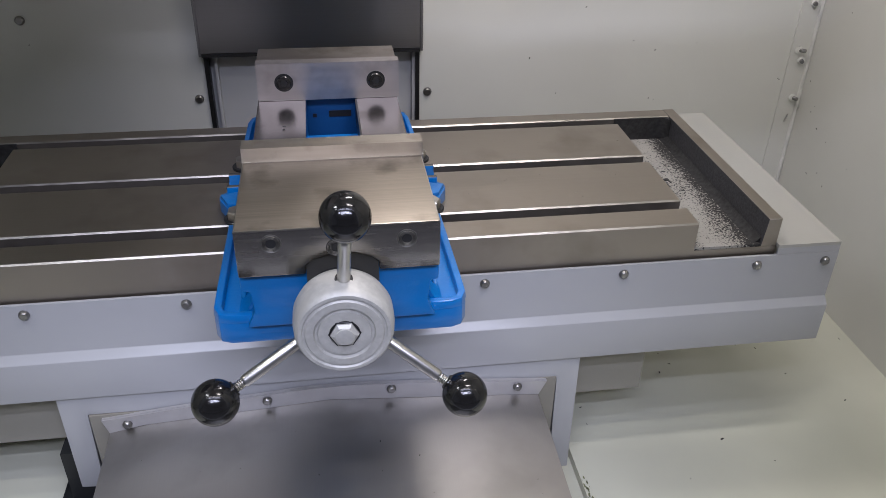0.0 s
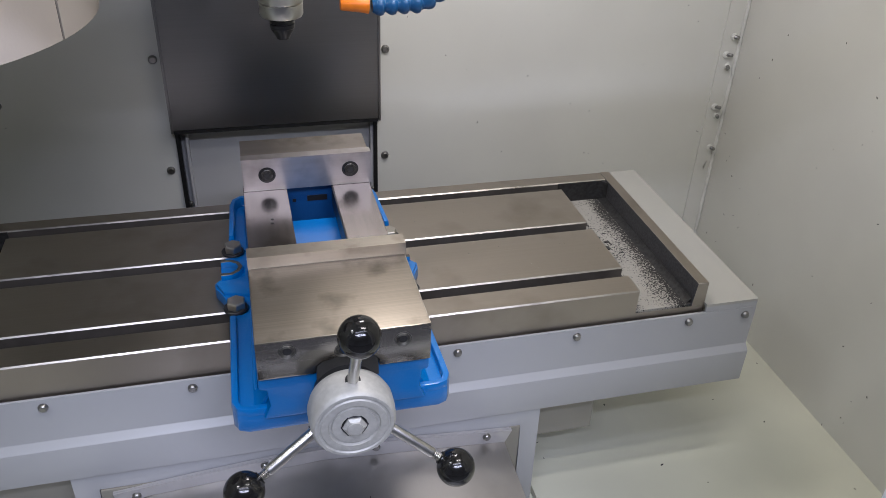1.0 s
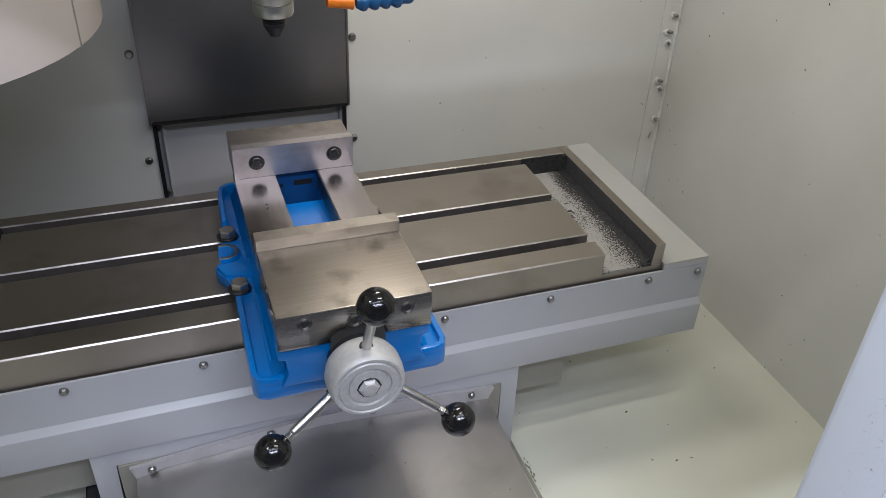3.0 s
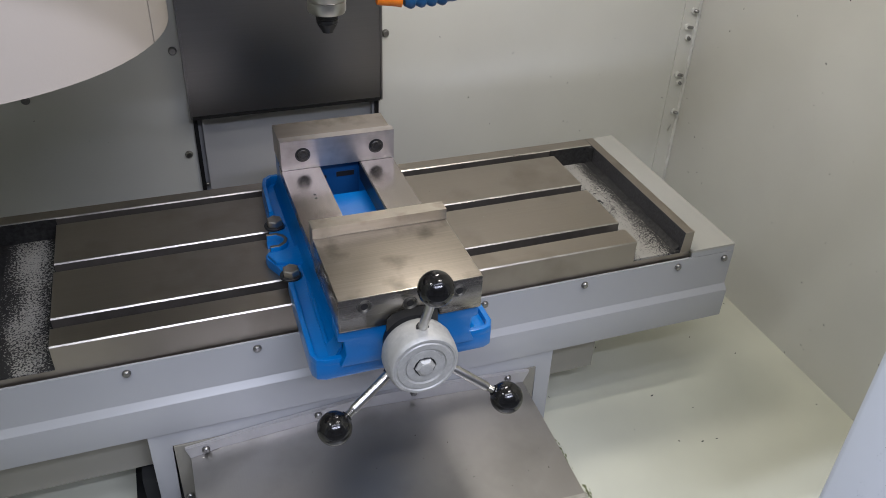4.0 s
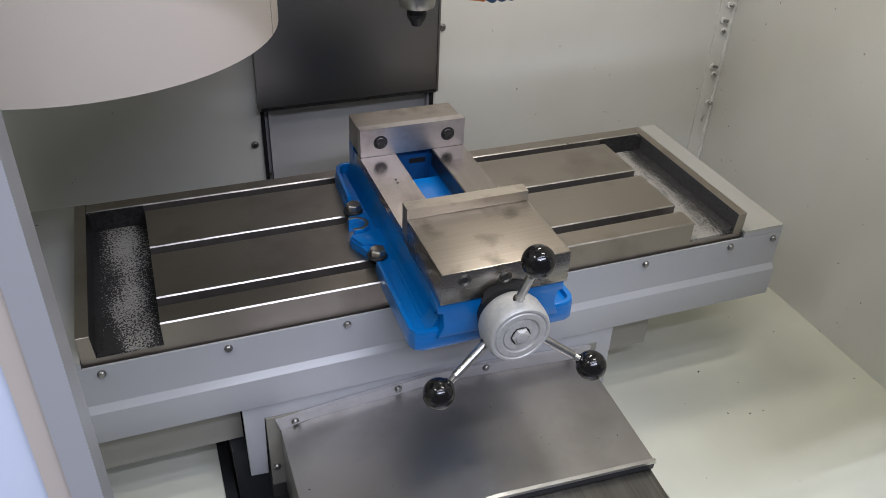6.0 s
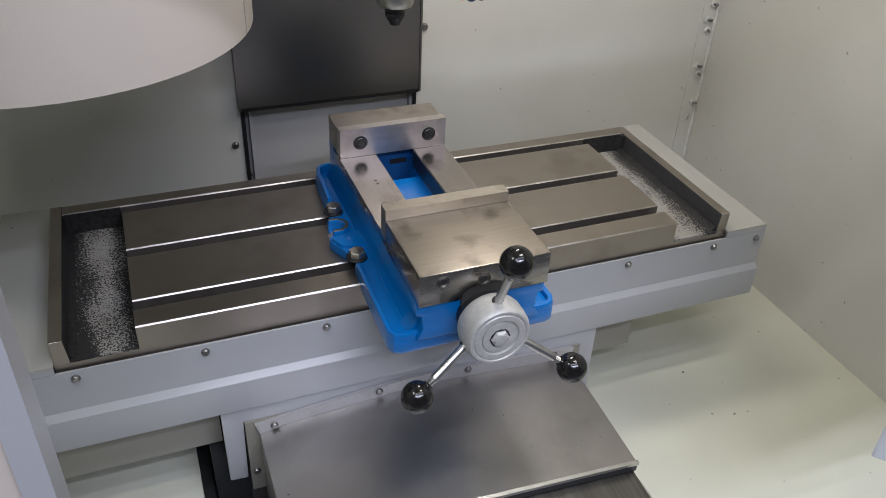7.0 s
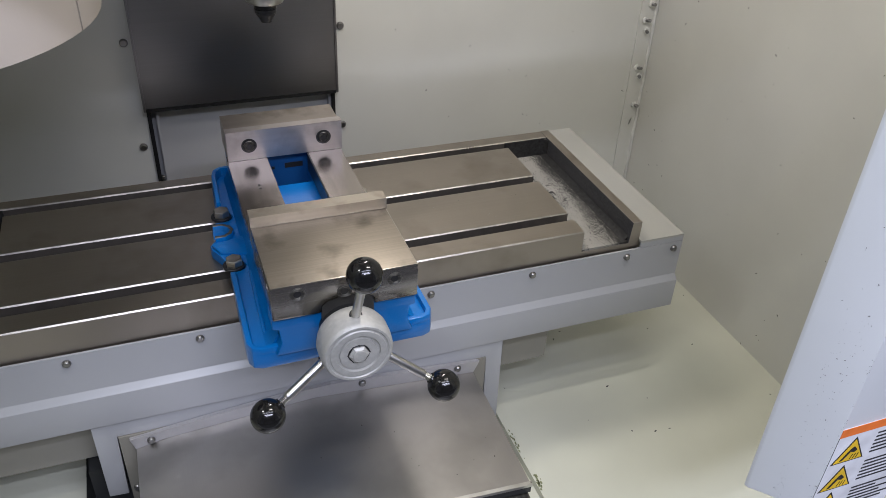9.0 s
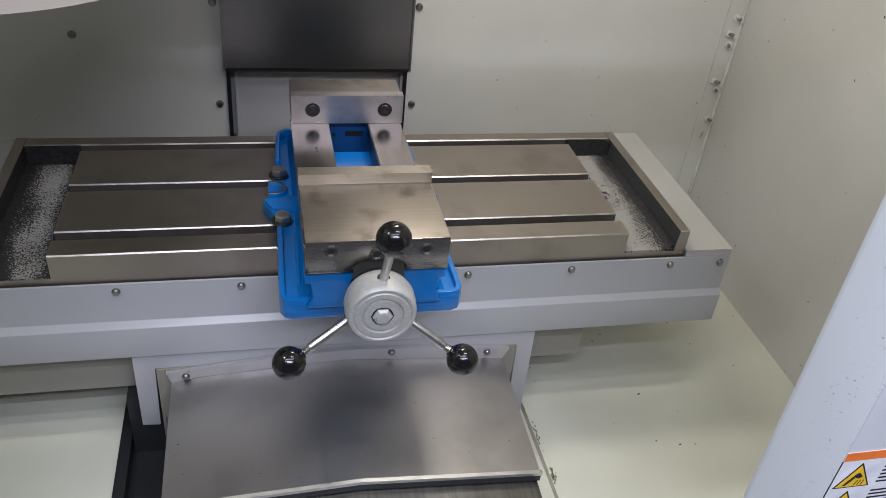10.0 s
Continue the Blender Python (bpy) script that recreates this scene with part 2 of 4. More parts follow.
# ---- mesh helpers ----
def box(bm, x0, x1, y0, y1, z0, z1, mat=0):
    v = [bm.verts.new(p) for p in ((x0, y0, z0), (x1, y0, z0), (x1, y1, z0), (x0, y1, z0), (x0, y0, z1), (x1, y0, z1), (x1, y1, z1), (x0, y1, z1))]
    fs = [bm.faces.new([v[i] for i in q]) for q in ((3, 2, 1, 0), (4, 5, 6, 7), (0, 1, 5, 4), (1, 2, 6, 5), (2, 3, 7, 6), (3, 0, 4, 7))]
    for f in fs:
        f.material_index = mat
    return fs


def prism(bm, outline, axis, a, b):
    """A polygon of pairs, drawn out along axis from a to b. x: pairs are (y, z); y: (x, z); z: (x, y)."""
    def place(p, d):
        return {"x": (d, p[0], p[1]), "y": (p[0], d, p[1]), "z": (p[0], p[1], d)}[axis]
    lo = [bm.verts.new(place(p, a)) for p in outline]
    hi = [bm.verts.new(place(p, b)) for p in outline]
    n = len(outline)
    fs = [bm.faces.new(lo[::-1]), bm.faces.new(hi)]
    for i in range(n):
        fs.append(bm.faces.new((lo[i], lo[(i + 1) % n], hi[(i + 1) % n], hi[i])))
    bmesh.ops.recalc_face_normals(bm, faces=fs)
    return fs


def lathe(bm, profile, origin, axis, seg=32):
    """Turns pairs (radius, way along axis) about the axis through origin."""
    turn = Vector((0, 0, 1)).rotation_difference(Vector(axis).normalized()).to_matrix()
    rings = []
    for r, h in profile:
        rings.append([bm.verts.new(Vector(origin) + turn @ Vector((max(r, 1e-5) * math.cos(2 * math.pi * k / seg), max(r, 1e-5) * math.sin(2 * math.pi * k / seg), h))) for k in range(seg)])
    fs = []
    for a, b in zip(rings, rings[1:]):
        for k in range(seg):
            fs.append(bm.faces.new((a[k], a[(k + 1) % seg], b[(k + 1) % seg], b[k])))
    fs.append(bm.faces.new(rings[0][::-1]))
    fs.append(bm.faces.new(rings[-1]))
    for f in fs:
        f.smooth = True
    return fs


def rounded(bm, width, seg=2, limit=30):
    edges = [e for e in bm.edges if len(e.link_faces) == 2 and e.calc_face_angle(0) > radians(limit)]
    bmesh.ops.bevel(bm, geom=edges, offset=width, segments=seg, affect="EDGES", profile=0.6, clamp_overlap=True)


def bright_edges(bm, index):
    """Gives the narrow bevels of the upper edges the brighter material: wear and painted glint."""
    for f in bm.faces:
        f.normal_update()
        if max(abs(c) for c in f.normal) < 0.97 and f.normal.z > 0.15:
            f.material_index = index


def mesh_of(name, bm, mats):
    me = bpy.data.meshes.new(name)
    bm.normal_update()
    bm.to_mesh(me)
    bm.free()
    for m in (mats if isinstance(mats, (list, tuple)) else [mats]):
        me.materials.append(m)
    me.set_sharp_from_angle(angle=radians(35))
    return me


def origin_of(ob):
    return ob.matrix_basis.translation if ob.parent is None else origin_of(ob.parent) + ob.matrix_basis.translation


def part(name, bm, material, parent, label=""):
    """One mesh under a thing or a part; its points are given in the world."""
    bm.transform(Matrix.Translation(-origin_of(parent)))
    ob = new(name, mesh_of(name, bm, material))
    ob.parent = parent
    return tagged(ob, label)


def piece(name, mesh, parent, m):
    """A further object on a mesh that others share, at the world pose m."""
    ob = new(name, mesh)
    ob.parent = parent
    ob.matrix_basis = Matrix.Translation(-origin_of(parent)) @ m
    return ob


def thing(name, at, label, category, group="", kind=""):
    ob = new(name)
    ob.empty_display_size = 0.02
    ob.location = at
    return tagged(ob, label, category, group, kind)


def structure(name, bm, material, label, category):
    return tagged(new(name, mesh_of(name, bm, material)), label, category, "", "structure")


def screw_mesh(name, r, h, mat, hexed=True):
    """A button-head screw that stands on z = 0, with a hexagon socket."""
    bm = bmesh.new()
    lathe(bm, [(r, 0), (r, h * 0.35), (r * 0.86, h * 0.75), (r * 0.66, h), (r * 0.54, h)], (0, 0, 0), (0, 0, 1), 16)
    if hexed:
        fs = lathe(bm, [(r * 0.52, h + 0.0001), (r * 0.46, h * 0.55)], (0, 0, 0), (0, 0, 1), 6)
        for f in fs:
            f.material_index, f.smooth = 1, False
        bm.faces.remove(fs[-2])
    return mesh_of(name, bm, [mat, BLACKOXIDE])


FRONT = pose(0, 0, 0, 90, 0, 0)      # z turned to face the door (-y)


# ---- enclosure ----
FZ, BY, RX, LX, ROOF = 0.578, 0.164, 0.728, -0.95, 1.95
OL, OR = -0.1625, 0.1315     # the column's opening
bm = bmesh.new()
box(bm, 0.263, RX, -0.74, BY, FZ - 0.03, FZ)
box(bm, LX, -0.318, -0.74, BY, FZ - 0.03, FZ)
box(bm, 0.200, 0.2628, -0.74, BY, FZ - 0.06, FZ - 0.012)
box(bm, -0.318, 0.1998, -0.74, BY, FZ - 0.09, FZ - 0.06)
floor = structure("floor", bm, FLOOR, "cream painted sheet-steel enclosure floor with swarf flecks", "floor")
bm = bmesh.new()
box(bm, -0.3178, -0.303, -0.74, BY - 0.002, FZ - 0.06, FZ + 0.004)
box(bm, -0.3028, -0.200, -0.74, BY - 0.002, FZ - 0.06, FZ - 0.02)
structure("chip_trough", bm, RUBBER, "black rubber-lined trough beside the machine base", "trough")

bm = bmesh.new()
box(bm, LX, OL, BY, BY + 0.025, 0.4, ROOF)
box(bm, OR, RX + 0.03, BY, BY + 0.025, 0.4, ROOF)
box(bm, OL, OR, BY, BY + 0.025, 0.4, 0.56)
wall_back = structure("wall_north", bm, WALL, "cream enamelled sheet-metal rear wall of the enclosure", "wall")
bm = bmesh.new()
box(bm, RX, RX + 0.03, -0.76, BY, 0.4, ROOF)
structure("wall_east", bm, WALL, "cream enamelled sheet-metal side wall with flecks of swarf", "wall")
bm = bmesh.new()
box(bm, LX - 0.03, LX, -0.76, BY + 0.025, 0.4, ROOF)
structure("wall_west", bm, WALL, "cream enamelled sheet-metal side wall", "wall")
bm = bmesh.new()
box(bm, LX, RX, -0.78, -0.742, 0.4, 0.64)
box(bm, LX, RX, -0.78, -0.742, 1.690, 1.762)
structure("wall_south", bm, DOOR, "white enamelled front panel below and beam above the doorway", "wall")
bm = bmesh.new()
box(bm, LX - 0.03, RX + 0.03, -0.78, BY + 0.025, ROOF, ROOF + 0.03)
structure("ceiling", bm, WALL, "cream enamelled sheet-metal roof of the enclosure", "ceiling")

# corner flange and bead of sealant
bm = bmesh.new()
box(bm, RX - 0.034, RX - 0.0035, BY - 0.0025, BY, 0.56, 1.9)
structure("trim", bm, WALL, "narrow cream corner flange between rear and side wall", "trim")
bm = bmesh.new()
lathe(bm, [(0.0032, 0), (0.0032, 1.35)], (RX - 0.0028, BY - 0.003, FZ), (0, 0, 1), 8)
structure("sealant_bead", bm, NYLON, "thin white bead of sealant in the wall corner", "sealant")

# the column's opening: grey panel, dark channels, black cover
bm = bmesh.new()
box(bm, OL, OR, BY + 0.012, BY + 0.03, 0.56, 1.9)
structure("column_panel", bm, GREYPANEL, "plain grey sheet panel in the column opening", "panel")
for name, x0, x1 in (("column_channel", OL, OL + 0.017), ("column_channel", OR - 0.010, OR)):
    bm = bmesh.new()
    s = 1 if x0 < 0 else -1
    xo, xi = (x0, x1) if s > 0 else (x1, x0)
    box(bm, min(xo, xo + s * 0.006), max(xo, xo + s * 0.006), BY - 0.004, BY + 0.012, 0.56, 1.9)
    box(bm, min(xi, xi - s * 0.004), max(xi, xi - s * 0.004), BY + 0.001, BY + 0.012, 0.56, 1.9, 1)
    rounded(bm, 0.001, 1)
    structure(name, bm, [BLACKOXIDE, GREYPANEL], "dark vertical guide channel beside the column panel", "channel")

cover = thing("column_cover", (-0.0155, 0.155, 0.939), "black brushed sheet-metal column cover hanging above the table", "cover")
bm = bmesh.new()
box(bm, -0.1625, 0.1310, 0.148, 0.1525, 0.943, 1.9)
part("face", bm, BLACKCOVER, cover)
bm = bmesh.new()
box(bm, -0.1660, -0.1627, 0.146, BY - 0.0005, 0.939, 1.9)
part("side_flange", bm, BLACKCOVER, cover)
bm = bmesh.new()
box(bm, 0.1312, 0.1345, 0.146, BY - 0.0005, 0.939, 1.9)
part("side_flange", bm, BLACKCOVER, cover)
bm = bmesh.new()
prism(bm, [(0.146, 0.9425), (0.146, 0.938), (0.175, 0.934), (0.175, 0.9385)], "x", -0.1625, 0.1305)
part("bottom_lip", bm, BLACKOXIDE, cover)

WALLSCREW = screw_mesh("wall_screw", 0.0062, 0.0045, SCREW)
for x, z in ((0.1445, 1.0425), (0.1435, 0.873), (-0.1768, 1.0425), (-0.1756, 0.874), (-0.384, 0.988), (0.1445, 1.212), (-0.1768, 1.212)):
    ob = new("wall_screw", WALLSCREW)
    ob.matrix_basis = pose(x, BY, z) @ FRONT
    tagged(ob, "dark button-head screw in the cream rear wall", "screw", "screws of the rear wall")
SMALLSCREW = screw_mesh("small_screw", 0.0036, 0.003, SCREW)
for x, z in ((-0.1545, 0.817), (0.1245, 0.816)):
    ob = new("channel_screw", SMALLSCREW)
    ob.matrix_basis = pose(x, BY, z) @ FRONT
    tagged(ob, "small dark screw in the column channel", "screw", "screws of the column channels")


def corner_stud(x, z, lean):
    """A nylon washer with the bare thread of a stud through it."""
    st = thing("corner_stud", (x, BY - 0.0025, z), "dark threaded stud through a white nylon washer on the rear wall", "stud", "studs along the wall corner")
    b = bmesh.new()
    lathe(b, [(0.0058, 0), (0.0058, 0.003), (0.0045, 0.004)], (x, BY - 0.0025, z), (0, -1, 0), 16)
    part("washer", b, NYLON, st)
    b = bmesh.new()
    prof = []
    for k in range(9):
        prof += [(0.0031, 0.003 + k * 0.0011), (0.0026, 0.00355 + k * 0.0011)]
    lathe(b, prof, (x, BY - 0.0025, z), (lean, -1, 0.1), 10)
    part("thread", b, SCREW, st)


for x, z, lean in ((0.7128, 1.0375, 0.1), (0.7053, 1.0085, 0.5), (0.7123, 0.9883, -0.4), (0.7055, 0.9185, 0.5), (0.7138, 0.9023, -0.4), (0.7148, 0.8428, 0.1), (0.715, 0.6489, 0.1)):
    corner_stud(x, z, lean)

bm = bmesh.new()
lathe(bm, [(0.0008, 0.0), (0.0016, 0.002), (0.0013, 0.010), (0.0006, 0.014)], (0.7105, BY - 0.0045, 0.803), (0.25, -0.05, 1), 8)
tagged(new("metal_curl", mesh_of("metal_curl", bm, STEEL)), "small bright metal curl stuck to the corner flange", "swarf")

# ---- doorway ----
door = thing("door_1", (-0.55, -0.70, 0.81), "white sliding door with a hazy window, slid open", "door", "", "structure")
bm = bmesh.new()
box(bm, -0.4000, -0.3850, -0.7200, -0.6900, 0.80, 1.9)
rounded(bm, 0.004, 2)
# the apron's grey here paints in the shade on the door's edge
part("door_edge", bm, APRON, door, "edge strip of the door, greyed for the shade on it")
bm = bmesh.new()
box(bm, -0.4112, -0.4002, -0.7170, -0.6920, 0.80, 1.9)
part("window_frame", bm, CREAM, door, "cream gasket strip along the window")
bm = bmesh.new()
box(bm, -0.93, -0.4114, -0.7130, -0.6940, 0.80, 1.9)
part("window_pane", bm, PANE, door, "hazy bluish-white window pane")

door = thing("door_2", (0.50, -0.72, 0.93), "white enamelled sliding door, open, with a safety label", "door", "", "structure")
bm = bmesh.new()
prism(bm, [(0.300, -0.700), (0.302, -0.704), (0.338, -0.742), (0.343, -0.737), (0.727, -0.737), (0.727, -0.700)], "z", 0.890, 1.9)
rounded(bm, 0.003, 2)
part("door_panel", bm, DOOR, door)

# ---- safety label: header bar, pictogram triangles, lines of print as bars ----
lab = thing("safety_label", (0.39, -0.7372, 0.855), "white safety label with orange header and yellow triangles on door", "label")


def flat(name, pts, y, mat, label=""):
    b = bmesh.new()
    f = b.faces.new([b.verts.new((x, y, z)) for x, z in pts])
    r = bmesh.ops.extrude_face_region(b, geom=[f])
    bmesh.ops.translate(b, verts=[v for v in r["geom"] if isinstance(v, bmesh.types.BMVert)], vec=(0, 0.0003, 0))
    bmesh.ops.recalc_face_normals(b, faces=b.faces)
    return part(name, b, mat, lab, label)


LX0, LZ1 = 0.3445, 0.985
flat("sheet", [(LX0, LZ1 - 0.13), (LX0 + 0.10, LZ1 - 0.13), (LX0 + 0.10, LZ1), (LX0, LZ1)], -0.7374, LABELWHITE)
flat("header", [(LX0, LZ1 - 0.010), (LX0 + 0.10, LZ1 - 0.010), (LX0 + 0.10, LZ1), (LX0, LZ1)], -0.7377, LABELORANGE, "orange header bar")
flat("border", [(LX0 - 0.0012, LZ1 - 0.13), (LX0, LZ1 - 0.13), (LX0, LZ1 - 0.010), (LX0 - 0.0012, LZ1 - 0.010)], -0.7377, INK, "black border line")
for k in range(3):
    z1 = LZ1 - 0.014 - k * 0.036
    xc = LX0 + 0.021
    flat("warning_triangle", [(xc - 0.018, z1 - 0.031), (xc + 0.018, z1 - 0.031), (xc, z1)], -0.7377, INK, "black triangle border")
    flat("warning_triangle_fill", [(xc - 0.0155, z1 - 0.0295), (xc + 0.0155, z1 - 0.0295), (xc, z1 - 0.003)], -0.7380, YELLOW, "yellow warning triangle")
    flat("pictogram", [(xc - 0.0100, z1 - 0.0275), (xc - 0.0070, z1 - 0.0275), (xc - 0.0010, z1 - 0.0185), (xc - 0.0035, z1 - 0.0170)], -0.7383, INK, "plain black bar")
    flat("pictogram", [(xc - 0.0035, z1 - 0.0170), (xc + 0.0035, z1 - 0.0195), (xc + 0.0060, z1 - 0.0170), (xc + 0.0015, z1 - 0.0120), (xc - 0.0010, z1 - 0.0135)], -0.7383, INK, "plain black shape")
    for g in range(3):
        flat("pictogram", [(xc + 0.0010 + g * 0.0035, z1 - 0.0280), (xc + 0.0016 + g * 0.0035, z1 - 0.0280), (xc + 0.0036 + g * 0.0030, z1 - 0.0220), (xc + 0.0030 + g * 0.0030, z1 - 0.0220)], -0.7383, INK, "thin black stroke")
    for j in range(6):
        w = (0.050, 0.044, 0.048, 0.030, 0.046, 0.038)[(j + k) % 6]
        flat("print_line", [(LX0 + 0.045, z1 - 0.004 - j * 0.0048), (LX0 + 0.045 + w, z1 - 0.004 - j * 0.0048), (LX0 + 0.045 + w, z1 - 0.0022 - j * 0.0048), (LX0 + 0.045, z1 - 0.0022 - j * 0.0048)], -0.7377, INK)

# ---- milling table ----
TY0, TY1, TX, TZ = -0.290, 0.0, 0.445, 0.900
table = thing("milling_table", (0, -0.15, 0.80), "worn cast-iron milling machine table with three T-slots and end pockets", "machine table")
bm = bmesh.new()
box(bm, -TX, TX, TY0, TY1, 0.80, 0.868)
part("table_bed", bm, TABLE, table)
for s in (-1, 1):
    bm = bmesh.new()
    x0, x1 = sorted((s * 0.357, s * 0.428))
    fs = box(bm, x0, x1, TY0 + 0.003, -0.0195, 0.8682, 0.8702)
    part("pocket_floor", bm, POCKET if s > 0 else POCKETDARK, table, "black pocket floor crusted with pale dried grit")
    bm = bmesh.new()
    prof = [(s * 0.428, 0.868), (s * TX, 0.868), (s * TX, TZ), (s * 0.4305, TZ)]
    prism(bm, prof, "y", TY0, -0.0005)
    rounded(bm, 0.0004, 1)
    for f in bm.faces:
        f.normal_update()
        if f.normal.x * s < -0.3 and f.normal.z < 0.9:
            f.material_index = 1
    part("end_wall", bm, [TABLE, CASTGREY if s > 0 else CASTBLACK], table)
    bm = bmesh.new()
    prism(bm, [(s * 0.4283, 0.8685), (s * 0.4290, 0.8780), (s * 0.4255, 0.8728), (s * 0.4205, 0.8704)], "y", TY0 + 0.004, -0.025)
    part("fillet", bm, CASTBLACK, table)
    bm = bmesh.new()
    x0, x1 = sorted((s * 0.3565, s * 0.4275))
    box(bm, x0, x1, TY0 + 0.0002, TY0 + 0.0040, 0.8683, 0.8714)
    rounded(bm, 0.0010, 2)
    part("pocket_lip", bm, POCKET if s > 0 else POCKETDARK, table, "gritty lip at the pocket's front")
    # black lining at the pocket's rear, with rounded corners
    bm = bmesh.new()
    xi, xo, rr = 0.3575, 0.4283, 0.012
    pts = [(xi, -0.0232), (xo, -0.0232)] + [(xo, -0.0245 - rr)] + [(xo - rr + rr * math.cos(a), -0.0245 - rr + rr * math.sin(a)) for a in (0.3, 0.8, 1.25)] + [(xo - rr, -0.0245), (xi, -0.0245)]
    prism(bm, [(s * x, y) for x, y in pts], "z", 0.8685, 0.8993)
    part("pocket_lining", bm, CASTBLACK, table, "black cast skin inside the pocket")
    bm = bmesh.new()
    x0, x1 = sorted((s * 0.3562, s * 0.3568))
    for y0, y1 in ((-0.1315, -0.0395), (-0.2405, -0.1485), (-0.2885, -0.2575)):
        box(bm, x0, x1, y0, y1, 0.8685, 0.8985)
    tagged(part("land_end_skin", bm, CASTBLACK, table, "black cast skin on the land ends"), kind="stuff")


def strip(y0, y1, x, z0=0.868, back=True, front=True):
    """A land between two slots, its long upper edges chamfered, with a painted glint."""
    c, b = 0.0015, bmesh.new()
    prof = [(y0, z0), (y1, z0), (y1, TZ - c) if back else (y1, TZ), (y1 - (c if back else 0), TZ), (y0 + (c if front else 0), TZ), (y0, TZ - c)]
    prof = [p for i, p in enumerate(prof) if p not in prof[:i]]
    fs = prism(b, prof, "x", -x, x)
    for f in b.faces:
        n = f.normal
        f.normal_update()
        n = f.normal
        if abs(n.y) > 0.3 and n.z > 0.3:
            f.material_index = 1
        elif abs(n.y) > 0.9:
            f.material_index = 2
    return b


for y0, y1, x, name in ((-0.023, -0.0005, 0.4303, "rear_land"), (-0.132, -0.039, 0.356, "land"), (-0.241, -0.148, 0.356, "land"), (TY0, -0.257, 0.356, "front_land")):
    b = strip(y0, y1, x)
    part(name, b, [TABLE, CHAMFER, TABLE if name == "front_land" else SLOT], table)
for y0 in (-0.039, -0.148, -0.257):
    b = bmesh.new()
    box(b, -0.3565, 0.3565, y0, y0 + 0.016, 0.868, 0.8692)
    part("slot_floor", b, SLOT, table)

# grey way covers that move with the table
bm = bmesh.new()
prism(bm, [(-0.296, 0.8602), (-0.296, 0.8045), (-0.3035, 0.7970), (-0.3035, 0.7515), (-0.300, 0.7515), (-0.300, 0.7960), (-0.2925, 0.8035), (-0.2925, 0.8602)], "x", -0.5145, 0.5145)
rounded(bm, 0.0008, 2)
apron = tagged(new("table_apron", mesh_of("table_apron", bm, APRON)), "grey enamelled sheet-metal apron with a folded ridge along the table", "apron")
APSCREW = screw_mesh("apron_screw", 0.0050, 0.004, SCREW)
for x in (-0.5005, -0.4265, -0.287, -0.1436, 0.0, 0.1405, 0.2826, 0.4255, 0.5008):
    piece("screw", APSCREW, apron, pose(x, -0.296, 0.850) @ FRONT)
for s in (-1, 1):
    bm = bmesh.new()
    x0, x1 = sorted((s * 0.4455, s * 0.5140))
    box(bm, x0, x1, -0.2955, 0.050, 0.868, 0.8715)
    end = thing("table_end_cover", (s * 0.48, -0.12, 0.75), "cream enamelled folded sheet cover beside the table's end", "cover", "table end covers")
    rounded(bm, 0.0012, 2)
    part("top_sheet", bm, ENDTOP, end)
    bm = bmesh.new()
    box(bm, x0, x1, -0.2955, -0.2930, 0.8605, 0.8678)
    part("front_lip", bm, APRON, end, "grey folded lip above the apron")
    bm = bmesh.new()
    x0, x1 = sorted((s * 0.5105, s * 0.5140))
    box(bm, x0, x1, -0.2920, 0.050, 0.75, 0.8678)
    part("side_skirt", bm, SHADEDCREAM, end)

# ---- saddle and base below the table ----
saddle = thing("saddle", (-0.017, -0.1, 0.56), "grey enamelled saddle casting under the milling table", "machine saddle")
bm = bmesh.new()
prism(bm, [(-0.282, 0.760), (-0.282, 0.626), (-0.259, 0.624), (-0.256, 0.7257), (0.2245, 0.7215), (0.2275, 0.585), (0.250, 0.585), (0.248, 0.760)], "y", -0.2990, -0.289)
rounded(bm, 0.0012, 2)
part("front_frame", bm, APRON, saddle)
bm = bmesh.new()
box(bm, -0.2555, 0.2235, -0.287, -0.02, 0.50, 0.745)
part("casting", bm, IRON, saddle)
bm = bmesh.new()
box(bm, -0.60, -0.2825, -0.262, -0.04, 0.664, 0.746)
part("way_support", bm, SHADEDCREAM, saddle, "cream painted way support, darkened for the shade under the table")
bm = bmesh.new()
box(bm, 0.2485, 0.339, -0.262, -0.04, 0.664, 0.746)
part("way_support", bm, SHADEDCREAM, saddle, "cream painted way support, darkened for the shade under the table")
# black box added where deep shadow lies beside the casting
bm = bmesh.new()
box(bm, -0.300, -0.2557, -0.285, -0.05, 0.540, 0.662)
part("shadow_box", bm, RUBBER, saddle, "black box that stands for the shadow beside the casting")

way = thing("way_cover", (-0.017, -0.40, 0.69), "gabled brushed stainless way cover below the vise", "way cover")
RXc, XL, XR = -0.017, -0.238, 0.204
BACK = ((-0.238, 0.7045), (-0.205, 0.7115), (-0.017, 0.7245), (0.175, 0.7095), (0.204, 0.7065))
FRONTLINE = ((-0.238, 0.6985), (-0.017, 0.7100), (0.209, 0.6920))
BRIM = ((-0.243, 0.7215), (-0.142, 0.7320), (-0.040, 0.7405), (0.005, 0.7415), (0.051, 0.7385), (0.212, 0.7245))


def height(line, x):
    """The height at x of a line of (x, z)."""
    for (xa, za), (xb, zb) in zip(line, line[1:]):
        if x <= xb:
            return za + (zb - za) * (x - xa) / (xb - xa)
    return line[-1][1]


